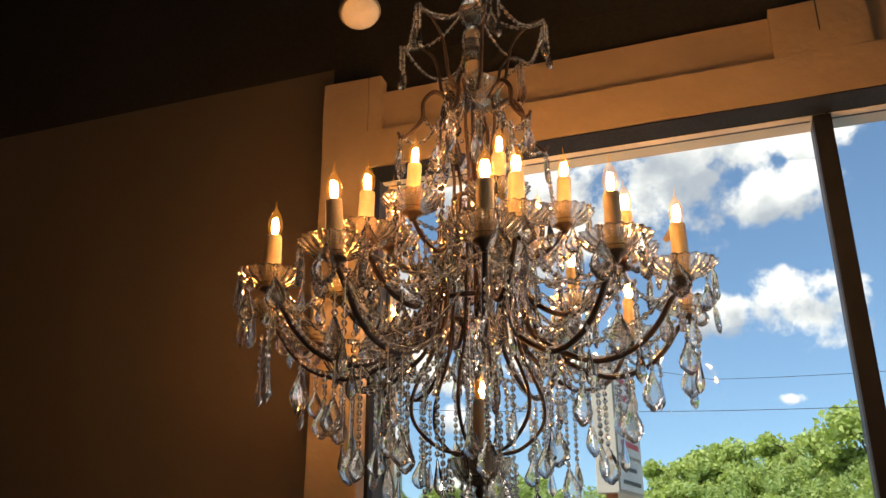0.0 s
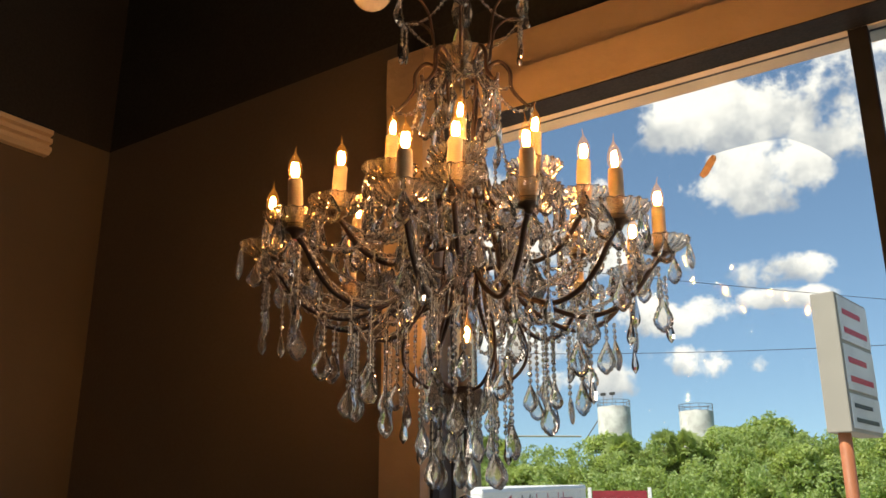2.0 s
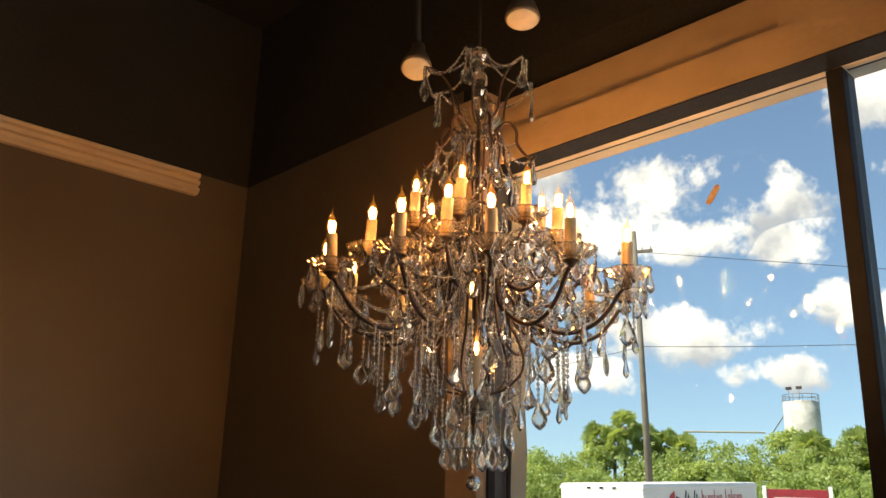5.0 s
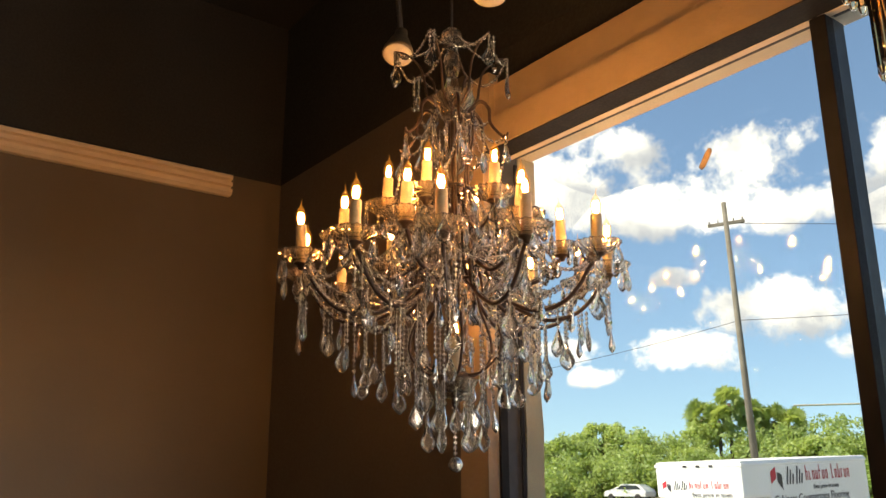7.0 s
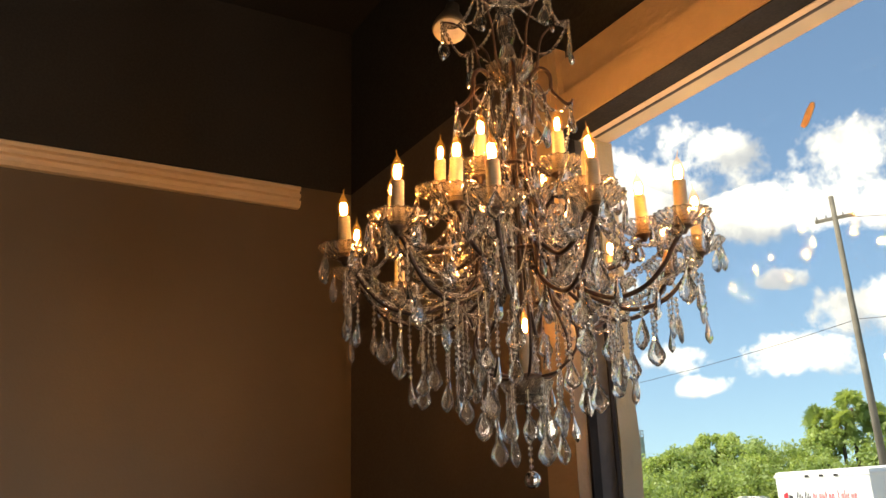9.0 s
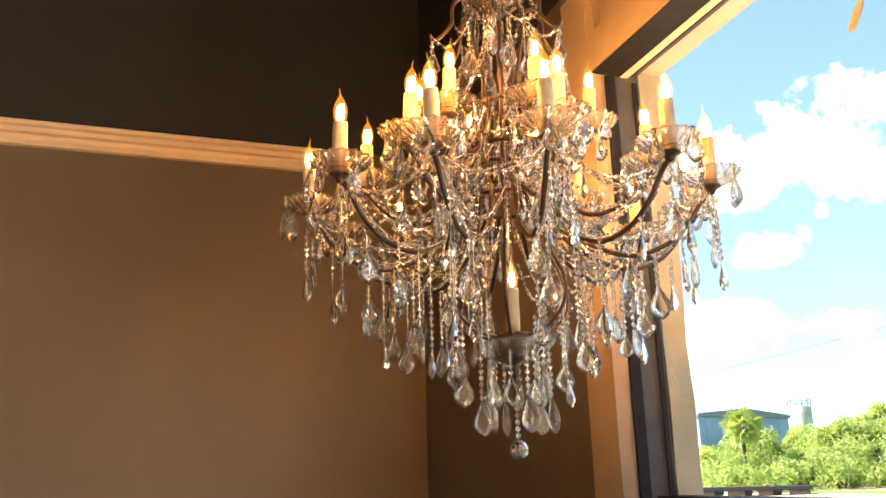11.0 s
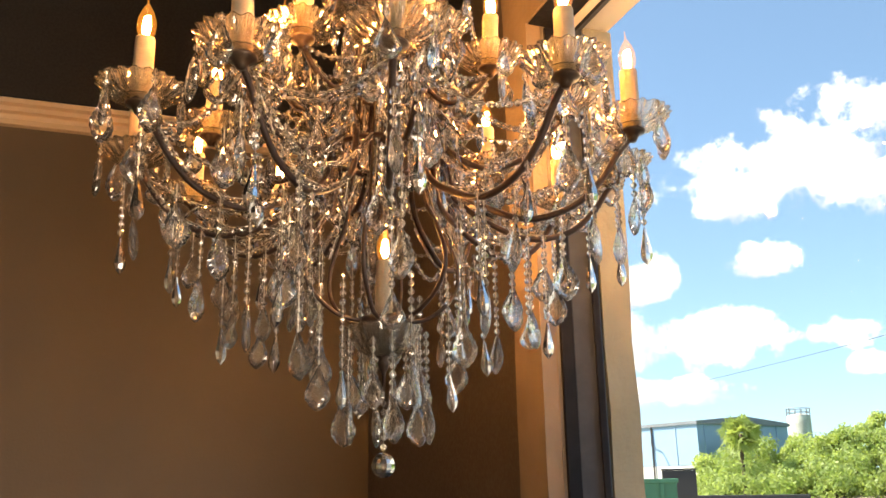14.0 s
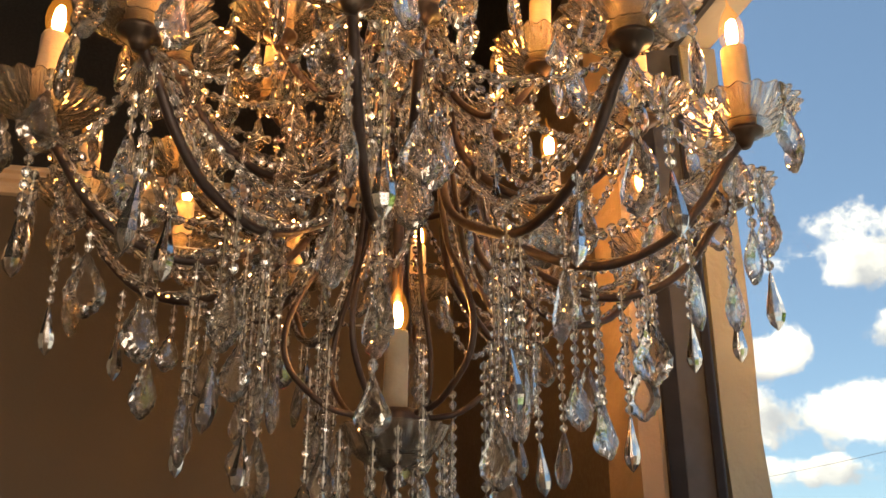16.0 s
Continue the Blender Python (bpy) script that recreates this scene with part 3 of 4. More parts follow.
            a = [(rim + i, rim + j, mid + j), (rim + i, mid + j, mid + i), (mid + i, mid + j, top + j, top + i)]
            faces += a if side > 0 else [q[::-1] for q in a]
        cap = tuple(range(top, top + n))
        faces.append(cap if side > 0 else cap[::-1])
    return from_lists("pendant", verts, faces, CRYSTAL)


def almond_mesh(w, h):
    v, f = lathe([(0.0, 0.0), (w * 0.10, -h * 0.05), (w * 0.22, -h * 0.28), (w * 0.44, -h * 0.58), (w * 0.5, -h * 0.72), (w * 0.38, -h * 0.86), (0.0, -h)], 8)
    return from_lists("pendant", v, f, CRYSTAL)


PENDELOQUE = [drop_mesh(0.040, 0.067, 0.012, True), drop_mesh(0.035, 0.057, 0.011, True), drop_mesh(0.047, 0.077, 0.014, True)]
FLAT_DROP = drop_mesh(0.033, 0.054, 0.011, False)
ALMOND = [almond_mesh(0.018, 0.060), almond_mesh(0.015, 0.048)]


def hang(p, count, me, turn=None):
    """A string of beads from p with a pendant at its end; returns the pendant."""
    p = Vector(p)
    if count:
        ch_part("bead_chain", string_mesh(count), m=Matrix.Translation(p) @ pose(0, 0, 0, 0, 0, rng.uniform(0, 90)))
    end = p - Vector((0, 0, 0.0128 * count))
    spin = rng.uniform(0, 180) if turn is None else turn
    return ch_part("pendant", me, m=Matrix.Translation(end) @ pose(0, 0, 0, rng.uniform(-5, 5), rng.uniform(-5, 5), spin))


def swag(a, b, sag, gap=0.0128):
    a, b = Vector(a), Vector(b)
    line = [a.lerp(b, t / 12) - Vector((0, 0, sag * 4 * (t / 12) * (1 - t / 12))) for t in range(13)]
    return ch_part("bead_chain", chain_mesh(line, gap))


def candle(r, a, zc, lean=0.0):
    """A candle lamp with dish and metal cup at radius r, its lamp's middle at zc."""
    spot_m = Matrix.Translation(polar(r, a, zc - 0.110)) @ pose(0, 0, 0, rng.uniform(-2.5, 2.5), lean + rng.uniform(-2.5, 2.5), rng.uniform(0, 360))
    c = ch_part("candle", SLEEVE_ME, "ivory drip-wax candle sleeve with a lit flame-tip lamp", spot_m)
    lift = Matrix.Translation((0, 0, 0.092))
    part("bulb", BULB_ME, BULB, c, "clear flame-tip lamp glass", lift).visible_shadow = False
    part("filament", FIL_ME, FILAMENT, c, "glowing amber filament", lift)
    return spot_m


def lamp_arm(r, a, zc, inner_r, inner_z, low_r, low_z, thick, side=1):
    """An iron arm from its hoop, low and out, then up under a dish with cup and candle."""
    cup_z = zc - 0.130
    line = smooth_line([polar(inner_r, a, inner_z), polar(inner_r + 0.012, a, inner_z - 0.07), polar(inner_r + (low_r - inner_r) * 0.45, a, low_z + (inner_z - low_z) * 0.22),
                        polar(low_r, a, low_z), polar(low_r + (r - low_r) * 0.42, a, low_z + (cup_z - low_z) * 0.12),
                        polar(low_r + (r - low_r) * 0.69, a, low_z + (cup_z - low_z) * 0.46), polar(low_r + (r - low_r) * 0.87, a, low_z + (cup_z - low_z) * 0.86), polar(r, a, cup_z + 0.008)], 5)
    v, f = tube(line, thick, 8)
    ch_part("arm", from_lists("arm", v, f, IRON, True), "brown iron scroll arm")
    if thick > 0.0048:
        rope = [p + polar(thick + 0.004, a + 90 * side, 0.004) for p in line[8:-6]]
        ch_part("bead_chain", chain_mesh(rope, 0.0115))
    m = Matrix.Translation(polar(r, a, zc - 0.112)) @ pose(0, 0, 0, 0, 0, rng.uniform(0, 40))
    ch_part("drip_dish", DISH_ME, "fluted clear glass drip dish", m)
    ch_part("candle_cup", CUP_ME, "dark metal candle cup", Matrix.Translation(polar(r, a, zc - 0.114)))
    candle(r, a, zc)


OUTER = [20, 52, 79, 107, 137, 167, 197, 225, 254, 289, 319, 346]
MIDDLE = [-60, -5, 61, 121, 181, 247]
TOP = [-60, -3, 61, 121, 181, 247]
R_OUT, Z_OUT = 0.398, 2.288
R_MID, Z_MID = 0.291, 2.353
R_TOP, Z_TOP = 0.178, 2.445
for a in OUTER:
    lamp_arm(R_OUT, a, Z_OUT, 0.098, 2.20, 0.235, 2.055, 0.0050)
for a in MIDDLE:
    lamp_arm(R_MID, a, Z_MID, 0.062, 2.31, 0.165, 2.155, 0.0050)
for a in TOP:
    lamp_arm(R_TOP, a, Z_TOP, 0.046, 2.41, 0.105, 2.275, 0.0046)

for r, z in ((0.090, 2.19), (0.058, 2.31), (0.044, 2.41)):
    v, f = tube([polar(r, 12 * k, z) for k in range(31)], 0.005, 8)
    ch_part("hoop", from_lists("hoop", v, f, IRON, True), "brown iron hoop")
# iron cage: lyre basket below, slender ribs, crown scrolls above
for k in range(6):
    a = -29 + 60 * k
    low = smooth_line([polar(0.030, a, 1.915), polar(0.075, a, 1.925), polar(0.118, a, 1.965), polar(0.124, a, 2.010), polar(0.105, a, 2.060), polar(0.085, a, 2.10), polar(0.068, a, 2.20), polar(0.055, a, 2.32), polar(0.042, a, 2.45), polar(0.060, a, 2.56), polar(0.052, a, 2.635)], 4)
    v, f = tube(low, 0.0035, 8)
    ch_part("cage_rib", from_lists("cage_rib", v, f, IRON, True), "brown iron cage rib")
    ch_part("bead_chain", chain_mesh([p + polar(0.008, a + 60, 0) for p in low[14:30]], 0.0122))
    curl = smooth_line([polar(0.045, a, 2.625), polar(0.080, a, 2.650), polar(0.105, a, 2.625), polar(0.108, a, 2.585), polar(0.130, a, 2.552), polar(0.150, a, 2.536), polar(0.158, a, 2.548)], 5)
    v, f = tube(curl, 0.0056, 8, taper=0.6)
    ch_part("crown_scroll", from_lists("crown_scroll", v, f, IRON, True), "brown iron crown scroll")
    rise = smooth_line([polar(0.035, a + 30, 2.645), polar(0.068, a + 30, 2.672), polar(0.075, a + 30, 2.71), polar(0.088, a + 30, 2.76), polar(0.125, a + 30, 2.798), polar(0.158, a + 30, 2.806)], 5)
    v, f = tube(rise, 0.0044, 8, taper=0.5)
    ch_part("crown_scroll", from_lists("crown_scroll", v, f, IRON, True), "brown iron crown scroll")
v, f = lathe([(0.002, 1.80), (0.003, 1.835), (0.008, 1.846), (0.010, 1.852), (0.006, 1.858), (0.020, 1.868), (0.031, 1.882), (0.036, 1.900), (0.038, 1.914), (0.034, 1.922), (0.016, 1.924), (0.006, 1.93), (0.006, 2.0)], 28)
ch_part("bottom_bowl", from_lists("bottom_bowl", v, f, IRON, True), "dark ribbed metal bottom bowl")
v, f = lathe([(0.020, 1.860, 0.2), (0.040, 1.872, 0.6), (0.053, 1.893, 1.0), (0.058, 1.906, 1.0), (0.056, 1.907, 1.0), (0.050, 1.896, 1.0), (0.038, 1.877, 0.6), (0.019, 1.865, 0.2)], 60, 0.04, 15, close=True)
ch_part("bottom_dish", from_lists("bottom_dish", v, f, DISH_GLASS), "fluted glass dish round the bottom bowl")
candle(0.0, 0, 2.031)
v, f = tube([(0, 0, 2.0), (0, 0, 2.66)], 0.0065, 8)
ch_part("stem", from_lists("stem", v, f, IRON, True), "brown iron stem")
v, f = lathe([(0.012, 2.628, 0.2), (0.030, 2.634, 0.6), (0.052, 2.652, 1.0), (0.060, 2.670, 1.0), (0.058, 2.671, 1.0), (0.049, 2.656, 1.0), (0.028, 2.640, 0.6), (0.011, 2.634, 0.2)], 60, 0.045, 15, close=True)
ch_part("crown_dish", from_lists("crown_dish", v, f, DISH_GLASS), "fluted glass crown dish")
v, f = lathe([(0.010, 2.66), (0.019, 2.675), (0.023, 2.70), (0.017, 2.725), (0.014, 2.735), (0.020, 2.75), (0.025, 2.78), (0.020, 2.805), (0.013, 2.815), (0.012, 2.822)], 12)
ch_part("glass_column", from_lists("glass_column", v, f, CRYSTAL), "faceted glass column")
v, f = lathe([(0.010, 2.822), (0.024, 2.836), (0.031, 2.856), (0.026, 2.876), (0.012, 2.888), (0.0, 2.889)], 12)
ch_part("glass_knob", from_lists("glass_knob", v, f, CRYSTAL), "faceted glass knob")
v, f = tube([(0, 0, 2.888), (0, 0, CEIL - 0.002)], 0.004, 8)
ch_part("hanging_rod", from_lists("hanging_rod", v, f, DARK_STEEL), "thin dark hanging rod")
# ball on its string
v, f = lathe([(0.0, 0.0195), (0.006, 0.018), (0.0115, 0.0145), (0.0155, 0.0090), (0.0180, 0.0020), (0.0178, -0.0045), (0.0150, -0.0105), (0.0105, -0.0150), (0.0055, -0.0175), (0.0, -0.0182)], 14)
ch_part("crystal_ball", from_lists("crystal_ball", v, f, CRYSTAL), "faceted crystal ball", pose(0, 0, 1.700))
ch_part("bead_chain", string_mesh(6), m=pose(0, 0, 1.797))

# prisms on the dishes
for ring, r, z, n in ((OUTER, R_OUT, Z_OUT, 5), (MIDDLE, R_MID, Z_MID, 4), (TOP, R_TOP, Z_TOP, 3)):
    for i, a in enumerate(ring):
        start = rng.uniform(0, 360 / n)
        for k in range(n):
            b = start + 360 / n * k
            p = polar(r, a, z - 0.085) + polar(0.0535, b, 0)
            me = rng.choice((PENDELOQUE[1], PENDELOQUE[1], FLAT_DROP, ALMOND[1])) if ring is not OUTER else rng.choice((PENDELOQUE[0], PENDELOQUE[1], PENDELOQUE[1], FLAT_DROP))
            hang(p, 1 + (k + i) % 2, me, b + 90 + rng.uniform(-25, 25))
# strings under the arms
for i, a in enumerate(OUTER):
    hang(polar(R_OUT - 0.004, a, 2.120), 3 + i % 2, PENDELOQUE[i % 2])
    hang(polar(R_OUT + 0.005, a + 4, 2.135), 6 + (i * 5) % 3, ALMOND[0])
    hang(polar(0.335, a - 2, 2.075), 2 + i % 3, (ALMOND[0], PENDELOQUE[0])[i % 2])
    hang(polar(0.283, a + 3, 2.058), 4 + i % 3, PENDELOQUE[0])
    if i % 2 == 0:
        hang(polar(0.255, a - 6, 2.055), 9 + i % 3, ALMOND[0])
    hang(polar(0.232, a + 1, 2.056), 10 + i % 2, (PENDELOQUE[0], PENDELOQUE[1], FLAT_DROP)[i % 3])
    open_side = 330 <= a <= 360
    if i % 2 and not open_side:
        hang(polar(0.200, a + 14, 2.066), 8 + i % 3, PENDELOQUE[1])
    if i % 3 != 1 and not open_side:
        hang(polar(0.163, a + 8, 2.085), 15 + i % 2, (PENDELOQUE[0], PENDELOQUE[0], ALMOND[0])[i % 3])
    if i % 2 and not open_side:
        hang(polar(0.135, a - 8, 2.10), 12 + i % 3, PENDELOQUE[1])
for k in range(6):
    hang(polar(0.100, 60 * k + 8, 1.975), 10 + k % 2, (PENDELOQUE[0], ALMOND[0])[k % 2])
for k in range(6):
    hang(polar(0.068, 60 * k - 5, 1.897), 8, PENDELOQUE[0])
    hang(polar(0.050, 60 * k + 26, 1.885), 4, PENDELOQUE[1])
# long drops along the inner parts of the arms
for ring, r0, z0 in ((MIDDLE, 0.170, 2.160), (TOP, 0.108, 2.262)):
    for i, a in enumerate(ring):
        hang(polar(r0, a, z0), 1, PENDELOQUE[2 if i % 2 else 0])
        hang(polar(r0 + 0.05, a + 5, z0 + 0.012), 2, PENDELOQUE[1])
        hang(polar(r0 - 0.045, a - 9, z0 + 0.05), 2 + i % 2, ALMOND[0])
        hang(polar(r0 + 0.09, a - 4, z0 + 0.07), 1, FLAT_DROP)
for ring, r0, z0, hub_r, hub_z in ((MIDDLE, R_MID, 2.215, 0.062, 2.30), (TOP, R_TOP, 2.305, 0.046, 2.40), (OUTER, R_OUT, 2.165, 0.098, 2.19)):
    for i, a in enumerate(ring):
        swag(polar(r0 - 0.02, a, z0), polar(hub_r, a + 15, hub_z), 0.085)
        if ring is not OUTER:
            swag(polar(r0 - 0.02, a, z0), polar(hub_r, a - 15, hub_z), 0.055)
            hang(polar(r0 * 0.62, a + 12, z0 - 0.005), 2, PENDELOQUE[i % 2])
            hang(polar(r0 * 0.80, a - 10, z0 - 0.002), 1, PENDELOQUE[1])
        elif i % 2:
            hang(polar(0.30, a + 9, 2.15), 2, PENDELOQUE[0])
            hang(polar(0.17, a + 12, 2.175), 2, PENDELOQUE[2])
# bead swags
for ring, r, z, sag in ((OUTER, R_OUT - 0.01, 2.165, 0.045), (MIDDLE, R_MID - 0.01, 2.225, 0.05), (TOP, R_TOP, 2.32, 0.035)):
    for a, b in zip(ring, ring[1:] + [ring[0] + 360]):
        swag(polar(r, a, z), polar(r, b, z), sag)
for i, a in enumerate(OUTER):
    swag(polar(R_OUT - 0.02, a, 2.150), polar(0.20, a, 2.085), 0.012)
    swag(polar(0.232, a, 2.056), polar(0.150, a + 12, 2.10), 0.05)
for k in range(6):
    a = -29 + 60 * k
    swag(polar(0.153, a, 2.543), polar(R_TOP - 0.01, TOP[k], 2.36), 0.05)
    swag(polar(0.153, a, 2.543), polar(0.052, a, 2.640), 0.055)
    swag(polar(0.055, a, 2.632), polar(0.108, a + 60, 2.590), 0.035)
    swag(polar(0.157, a + 30, 2.803), polar(0.026, a + 30, 2.856), 0.030)
    swag(polar(0.157, a + 30, 2.803), polar(0.157, a + 90, 2.803), 0.045)
    hang(polar(0.157, a + 30, 2.802), 3 + k % 2, PENDELOQUE[1])
    hang(polar(0.160, a + 35, 2.800), 5, ALMOND[1])
    hang(polar(0.062, a + 4, 2.655), 2, PENDELOQUE[1])
    hang(polar(0.152, a, 2.540), 2, (PENDELOQUE[0], FLAT_DROP)[k % 2])
    hang(polar(0.085, a + 18, 2.57), 4, PENDELOQUE[0])
    hang(polar(0.055, a + 32, 2.60), 5 + k % 2, PENDELOQUE[k % 2])
    hang(polar(0.070, a + 10, 2.42), 4, PENDELOQUE[0])
    hang(polar(0.085, a + 38, 2.30), 4, PENDELOQUE[0])
    hang(polar(0.105, a + 20, 2.22), 3, PENDELOQUE[2])

# ---- amber tube pendant beside the window ----
tube_lamp = thing("tube_pendant", (1.20, 0.065, 2.68), "tiered pendant of hanging amber glass tubes", "pendant lamp")
v, f = lathe([(0.0, 0.06), (0.13, 0.06), (0.14, 0.05), (0.14, 0.035), (0.0, 0.03)], 32)
part("crown_plate", from_lists("crown_plate", v, f, GOLD, True), GOLD, tube_lamp, "aged brass crown plate")
v, f = tube([(0, 0, 0.06), (0, 0, CEIL - 2.68 - 0.002)], 0.006, 8)
part("rod", from_lists("rod", v, f, GOLD), GOLD, tube_lamp)
for ring_r, n, top, length in ((0.135, 30, 0.03, 0.26), (0.095, 22, 0.03, 0.42), (0.055, 12, 0.03, 0.56)):
    v, f = lathe([(0.0072, 0.0), (0.0085, -0.004), (0.0085, -length + 0.012), (0.0045, -length), (0.0, -length - 0.001)], 8)
    me = from_lists("glass_tube", v, f, AMBER_GLASS)
    for k in range(n):
        part("glass_tube", me, AMBER_GLASS, tube_lamp, m=Matrix.Translation(polar(ring_r, 360 / n * k, top)))
v, f = lathe([(0.0, -0.11), (0.018, -0.10), (0.026, -0.075), (0.022, -0.045), (0.012, -0.02), (0.012, 0.03)], 16)
part("lamp", from_lists("lamp", v, f, glowing("warm_lamp", (1.0, 0.55, 0.2), 6.0), True), None, tube_lamp, "glowing warm lamp")

# ---- outside ----
GROUND, SLOPE = -1.5, 0.021  # level below the window, and its gentle rise away from the shop


def heading(az, d, z):
    """A place d metres out from the window, az degrees to the left of straight out."""
    y = -1.2 + d * math.cos(radians(az))
    return Vector((1.2 - d * math.sin(radians(az)), y, z + SLOPE * y))


LEAN = pose(0, 0, 0, math.degrees(math.atan(SLOPE)), 0, 0)


bm = bmesh.new()
bmesh.ops.create_grid(bm, x_segments=60, y_segments=60, size=1500)
for v in bm.verts:
    v.co.y += 1480
    v.co.z = GROUND + SLOPE * min(v.co.y, 260)
structure(to_object("ground", bm, GRASS), "flat green grass reaching the horizon")
lot = box("parking_lot", (-90, 0.9, 0.004), (70, 50, 0.03), CONCRETE)
lot.matrix_basis = Matrix.Translation((0, 0, GROUND)) @ LEAN
structure(lot, "pale concrete parking lot")
road = box("road", (-55, -4.5, 0.006), (60, 4.5, 0.04), ASPHALT)
road.matrix_basis = Matrix.Translation((-40, 60, GROUND + 60 * SLOPE)) @ LEAN @ pose(0, 0, 0, 0, 0, 8) @ Matrix.Diagonal((4, 1, 1, 1))
structure(road, "grey asphalt road")
kerb = box("kerb", (-220, 4.6, 0.0), (240, 4.9, 0.16), CONCRETE)
kerb.matrix_basis = Matrix.Translation((-40, 60, GROUND + 60 * SLOPE)) @ LEAN @ pose(0, 0, 0, 0, 0, 8)
structure(kerb, "pale concrete kerb")


def leaf_cloud(centres, count, size, seed):
    """Verts and faces of many small leaf blades scattered on lumpy clumps."""
    g = np.random.default_rng(seed)
    verts, faces = [], []
    c = np.array([q[:3] for q in centres])
    r = np.array([q[3] for q in centres])
    pick = g.choice(len(c), count, p=r ** 2 / (r ** 2).sum())
    d = g.normal(size=(count, 3))
    d /= np.linalg.norm(d, axis=1)[:, None]
    p = c[pick] + d * (r[pick] * g.uniform(0.35, 1.25, count))[:, None] * np.array([1, 1, 0.85])
    up = d * 0.7 + g.normal(size=(count, 3)) * 0.6
    up /= np.linalg.norm(up, axis=1)[:, None]
    s = np.cross(up, g.normal(size=(count, 3)))
    s /= np.linalg.norm(s, axis=1)[:, None]
    t = np.cross(up, s)
    w = size * g.uniform(0.6, 1.4, count)
    for i in range(count):
        a, b = s[i] * w[i], t[i] * w[i] * 0.55
        base = len(verts)
        verts += [p[i] - a, p[i] + b - a * 0.1, p[i] + a, p[i] - b + a * 0.1]
        faces.append((base, base + 1, base + 2, base + 3))
    return verts, faces


def make_tree(seed, mat, tall=1.0):
    """A broadleaf tree about 8 m high: trunk, limbs and a crown of clumps."""
    g = random.Random(seed)
    root = thing("tree", (0, 0, 0), "leafy green broadleaf tree", "tree", "trees across the road")
    verts, faces = tube(smooth_line([(0, 0, -0.3), (0.1, 0, 1.4), (g.uniform(-0.3, 0.3), 0.1, 3.2), (0, 0.2, 5.0)], 3), 0.22, 7, taper=0.35)
    clumps = []
    for k in range(40):
        a, r, z = g.uniform(0, 360), 2.9 * math.sqrt(g.uniform(0.03, 1)), g.uniform(0.9, 7.3) * tall
        r *= 1.15 - 0.75 * abs(z / (7 * tall) - 0.4) ** 1.4
        q = polar(r, a, z)
        clumps.append((*q, g.uniform(0.4, 1.0)))
        if k % 3:
            continue
        tube([(0, 0.1, min(z * 0.6, 4.6)), tuple(q * 0.6 + Vector((0, 0, z * 0.36))), tuple(q)], 0.07, 5, verts, faces, taper=0.3)
    part("trunk", from_lists("trunk", verts, faces, BARK, True), BARK, root)
    v, f = leaf_cloud(clumps, 12000, 0.17, seed)
    part("crown", from_lists("crown", v, f, mat), mat, root)
    return root


def make_palm(seed):
    g = random.Random(seed)
    root = thing("palm_tree", (0, 0, 0), "cabbage palm with a round fan-leaf head", "palm tree", "palms across the road")
    verts, faces = tube([(0, 0, -0.3), (0.1, 0, 3), (0.0, 0.1, 7.2)], 0.2, 8, taper=0.85)
    part("trunk", from_lists("trunk", verts, faces, BARK, True), BARK, root)
    verts, faces = [], []
    for k in range(95):
        a, e = g.uniform(0, 360), g.uniform(-50, 85)
        stem = Vector((math.cos(radians(a)) * math.cos(radians(e)), math.sin(radians(a)) * math.cos(radians(e)), math.sin(radians(e))))
        hub = Vector((0, 0.1, 7.2)) + stem * g.uniform(0.35, 1.5)
        side = stem.cross(Vector((0, 0, 1))).normalized()
        side = Matrix.Rotation(g.uniform(0, math.pi), 3, stem) @ side
        up = side.cross(stem)
        for j in range(9):
            b = radians(-80 + 20 * j)
            tip = hub + (stem * math.cos(b) + side * math.sin(b)) * g.uniform(0.7, 1.05) - Vector((0, 0, 0.30)) + up * g.uniform(-0.15, 0.15)
            mid = (hub + tip) / 2
            wide = (tip - hub).cross(up).normalized() * 0.085
            base = len(verts)
            verts += [hub, mid + wide, tip, mid - wide]
            faces.append((base, base + 1, base + 2, base + 3))
    part("crown", from_lists("crown", verts, faces, PALM_LEAF), PALM_LEAF, root)
    return root


kinds = [make_tree(11, LEAF_A), make_tree(12, LEAF_B), make_tree(13, LEAF_A, 0.9), make_tree(14, LEAF_B, 1.1)]
placing = random.Random(21)
used = set()


def crest(az):
    """Tree-top elevation, in degrees, along the belt across the road."""
    marks = [(-60, 7.0), (-8, 7.4), (-4, 7.4), (-0.7, 8.0), (2.2, 6.8), (5, 4.9), (9, 5.0), (11.7, 5.6), (14.1, 6.2), (16.7, 5.2), (20.8, 4.1), (25.3, 3.9), (27.4, 4.2), (29, 4.7), (30.4, 3.8), (32.2, 3.9), (37.3, 3.4), (40.1, 3.6), (42.3, 4.2), (44, 3.8), (46.3, 2.4), (49.0, 2.0), (50.6, 3.3), (52.5, 2.0), (54, 0.9), (70, 0.9)]
    for (a, e), (b, g) in zip(marks, marks[1:]):
        if a <= az <= b:
            return e + (g - e) * (az - a) / (b - a)
    return 3.0


def put_kind(k, m):
    ob = kinds[k]
    if k in used:
        ob = copy_thing(ob, m)
    else:
        used.add(k)
        ob.matrix_basis = m
    return ob


az = -42.0
while az < 53.0:
    for row, d in enumerate((87, 93, 100)):
        e = crest(az) * placing.uniform(0.78, 1.06) * (0.50, 0.78, 1.0)[row]
        p = heading(az + placing.uniform(-1, 1), d + placing.uniform(-3, 3), GROUND)
        s = max((1.75 + d * math.tan(radians(e)) - p.z) / 8.6, 0.35)
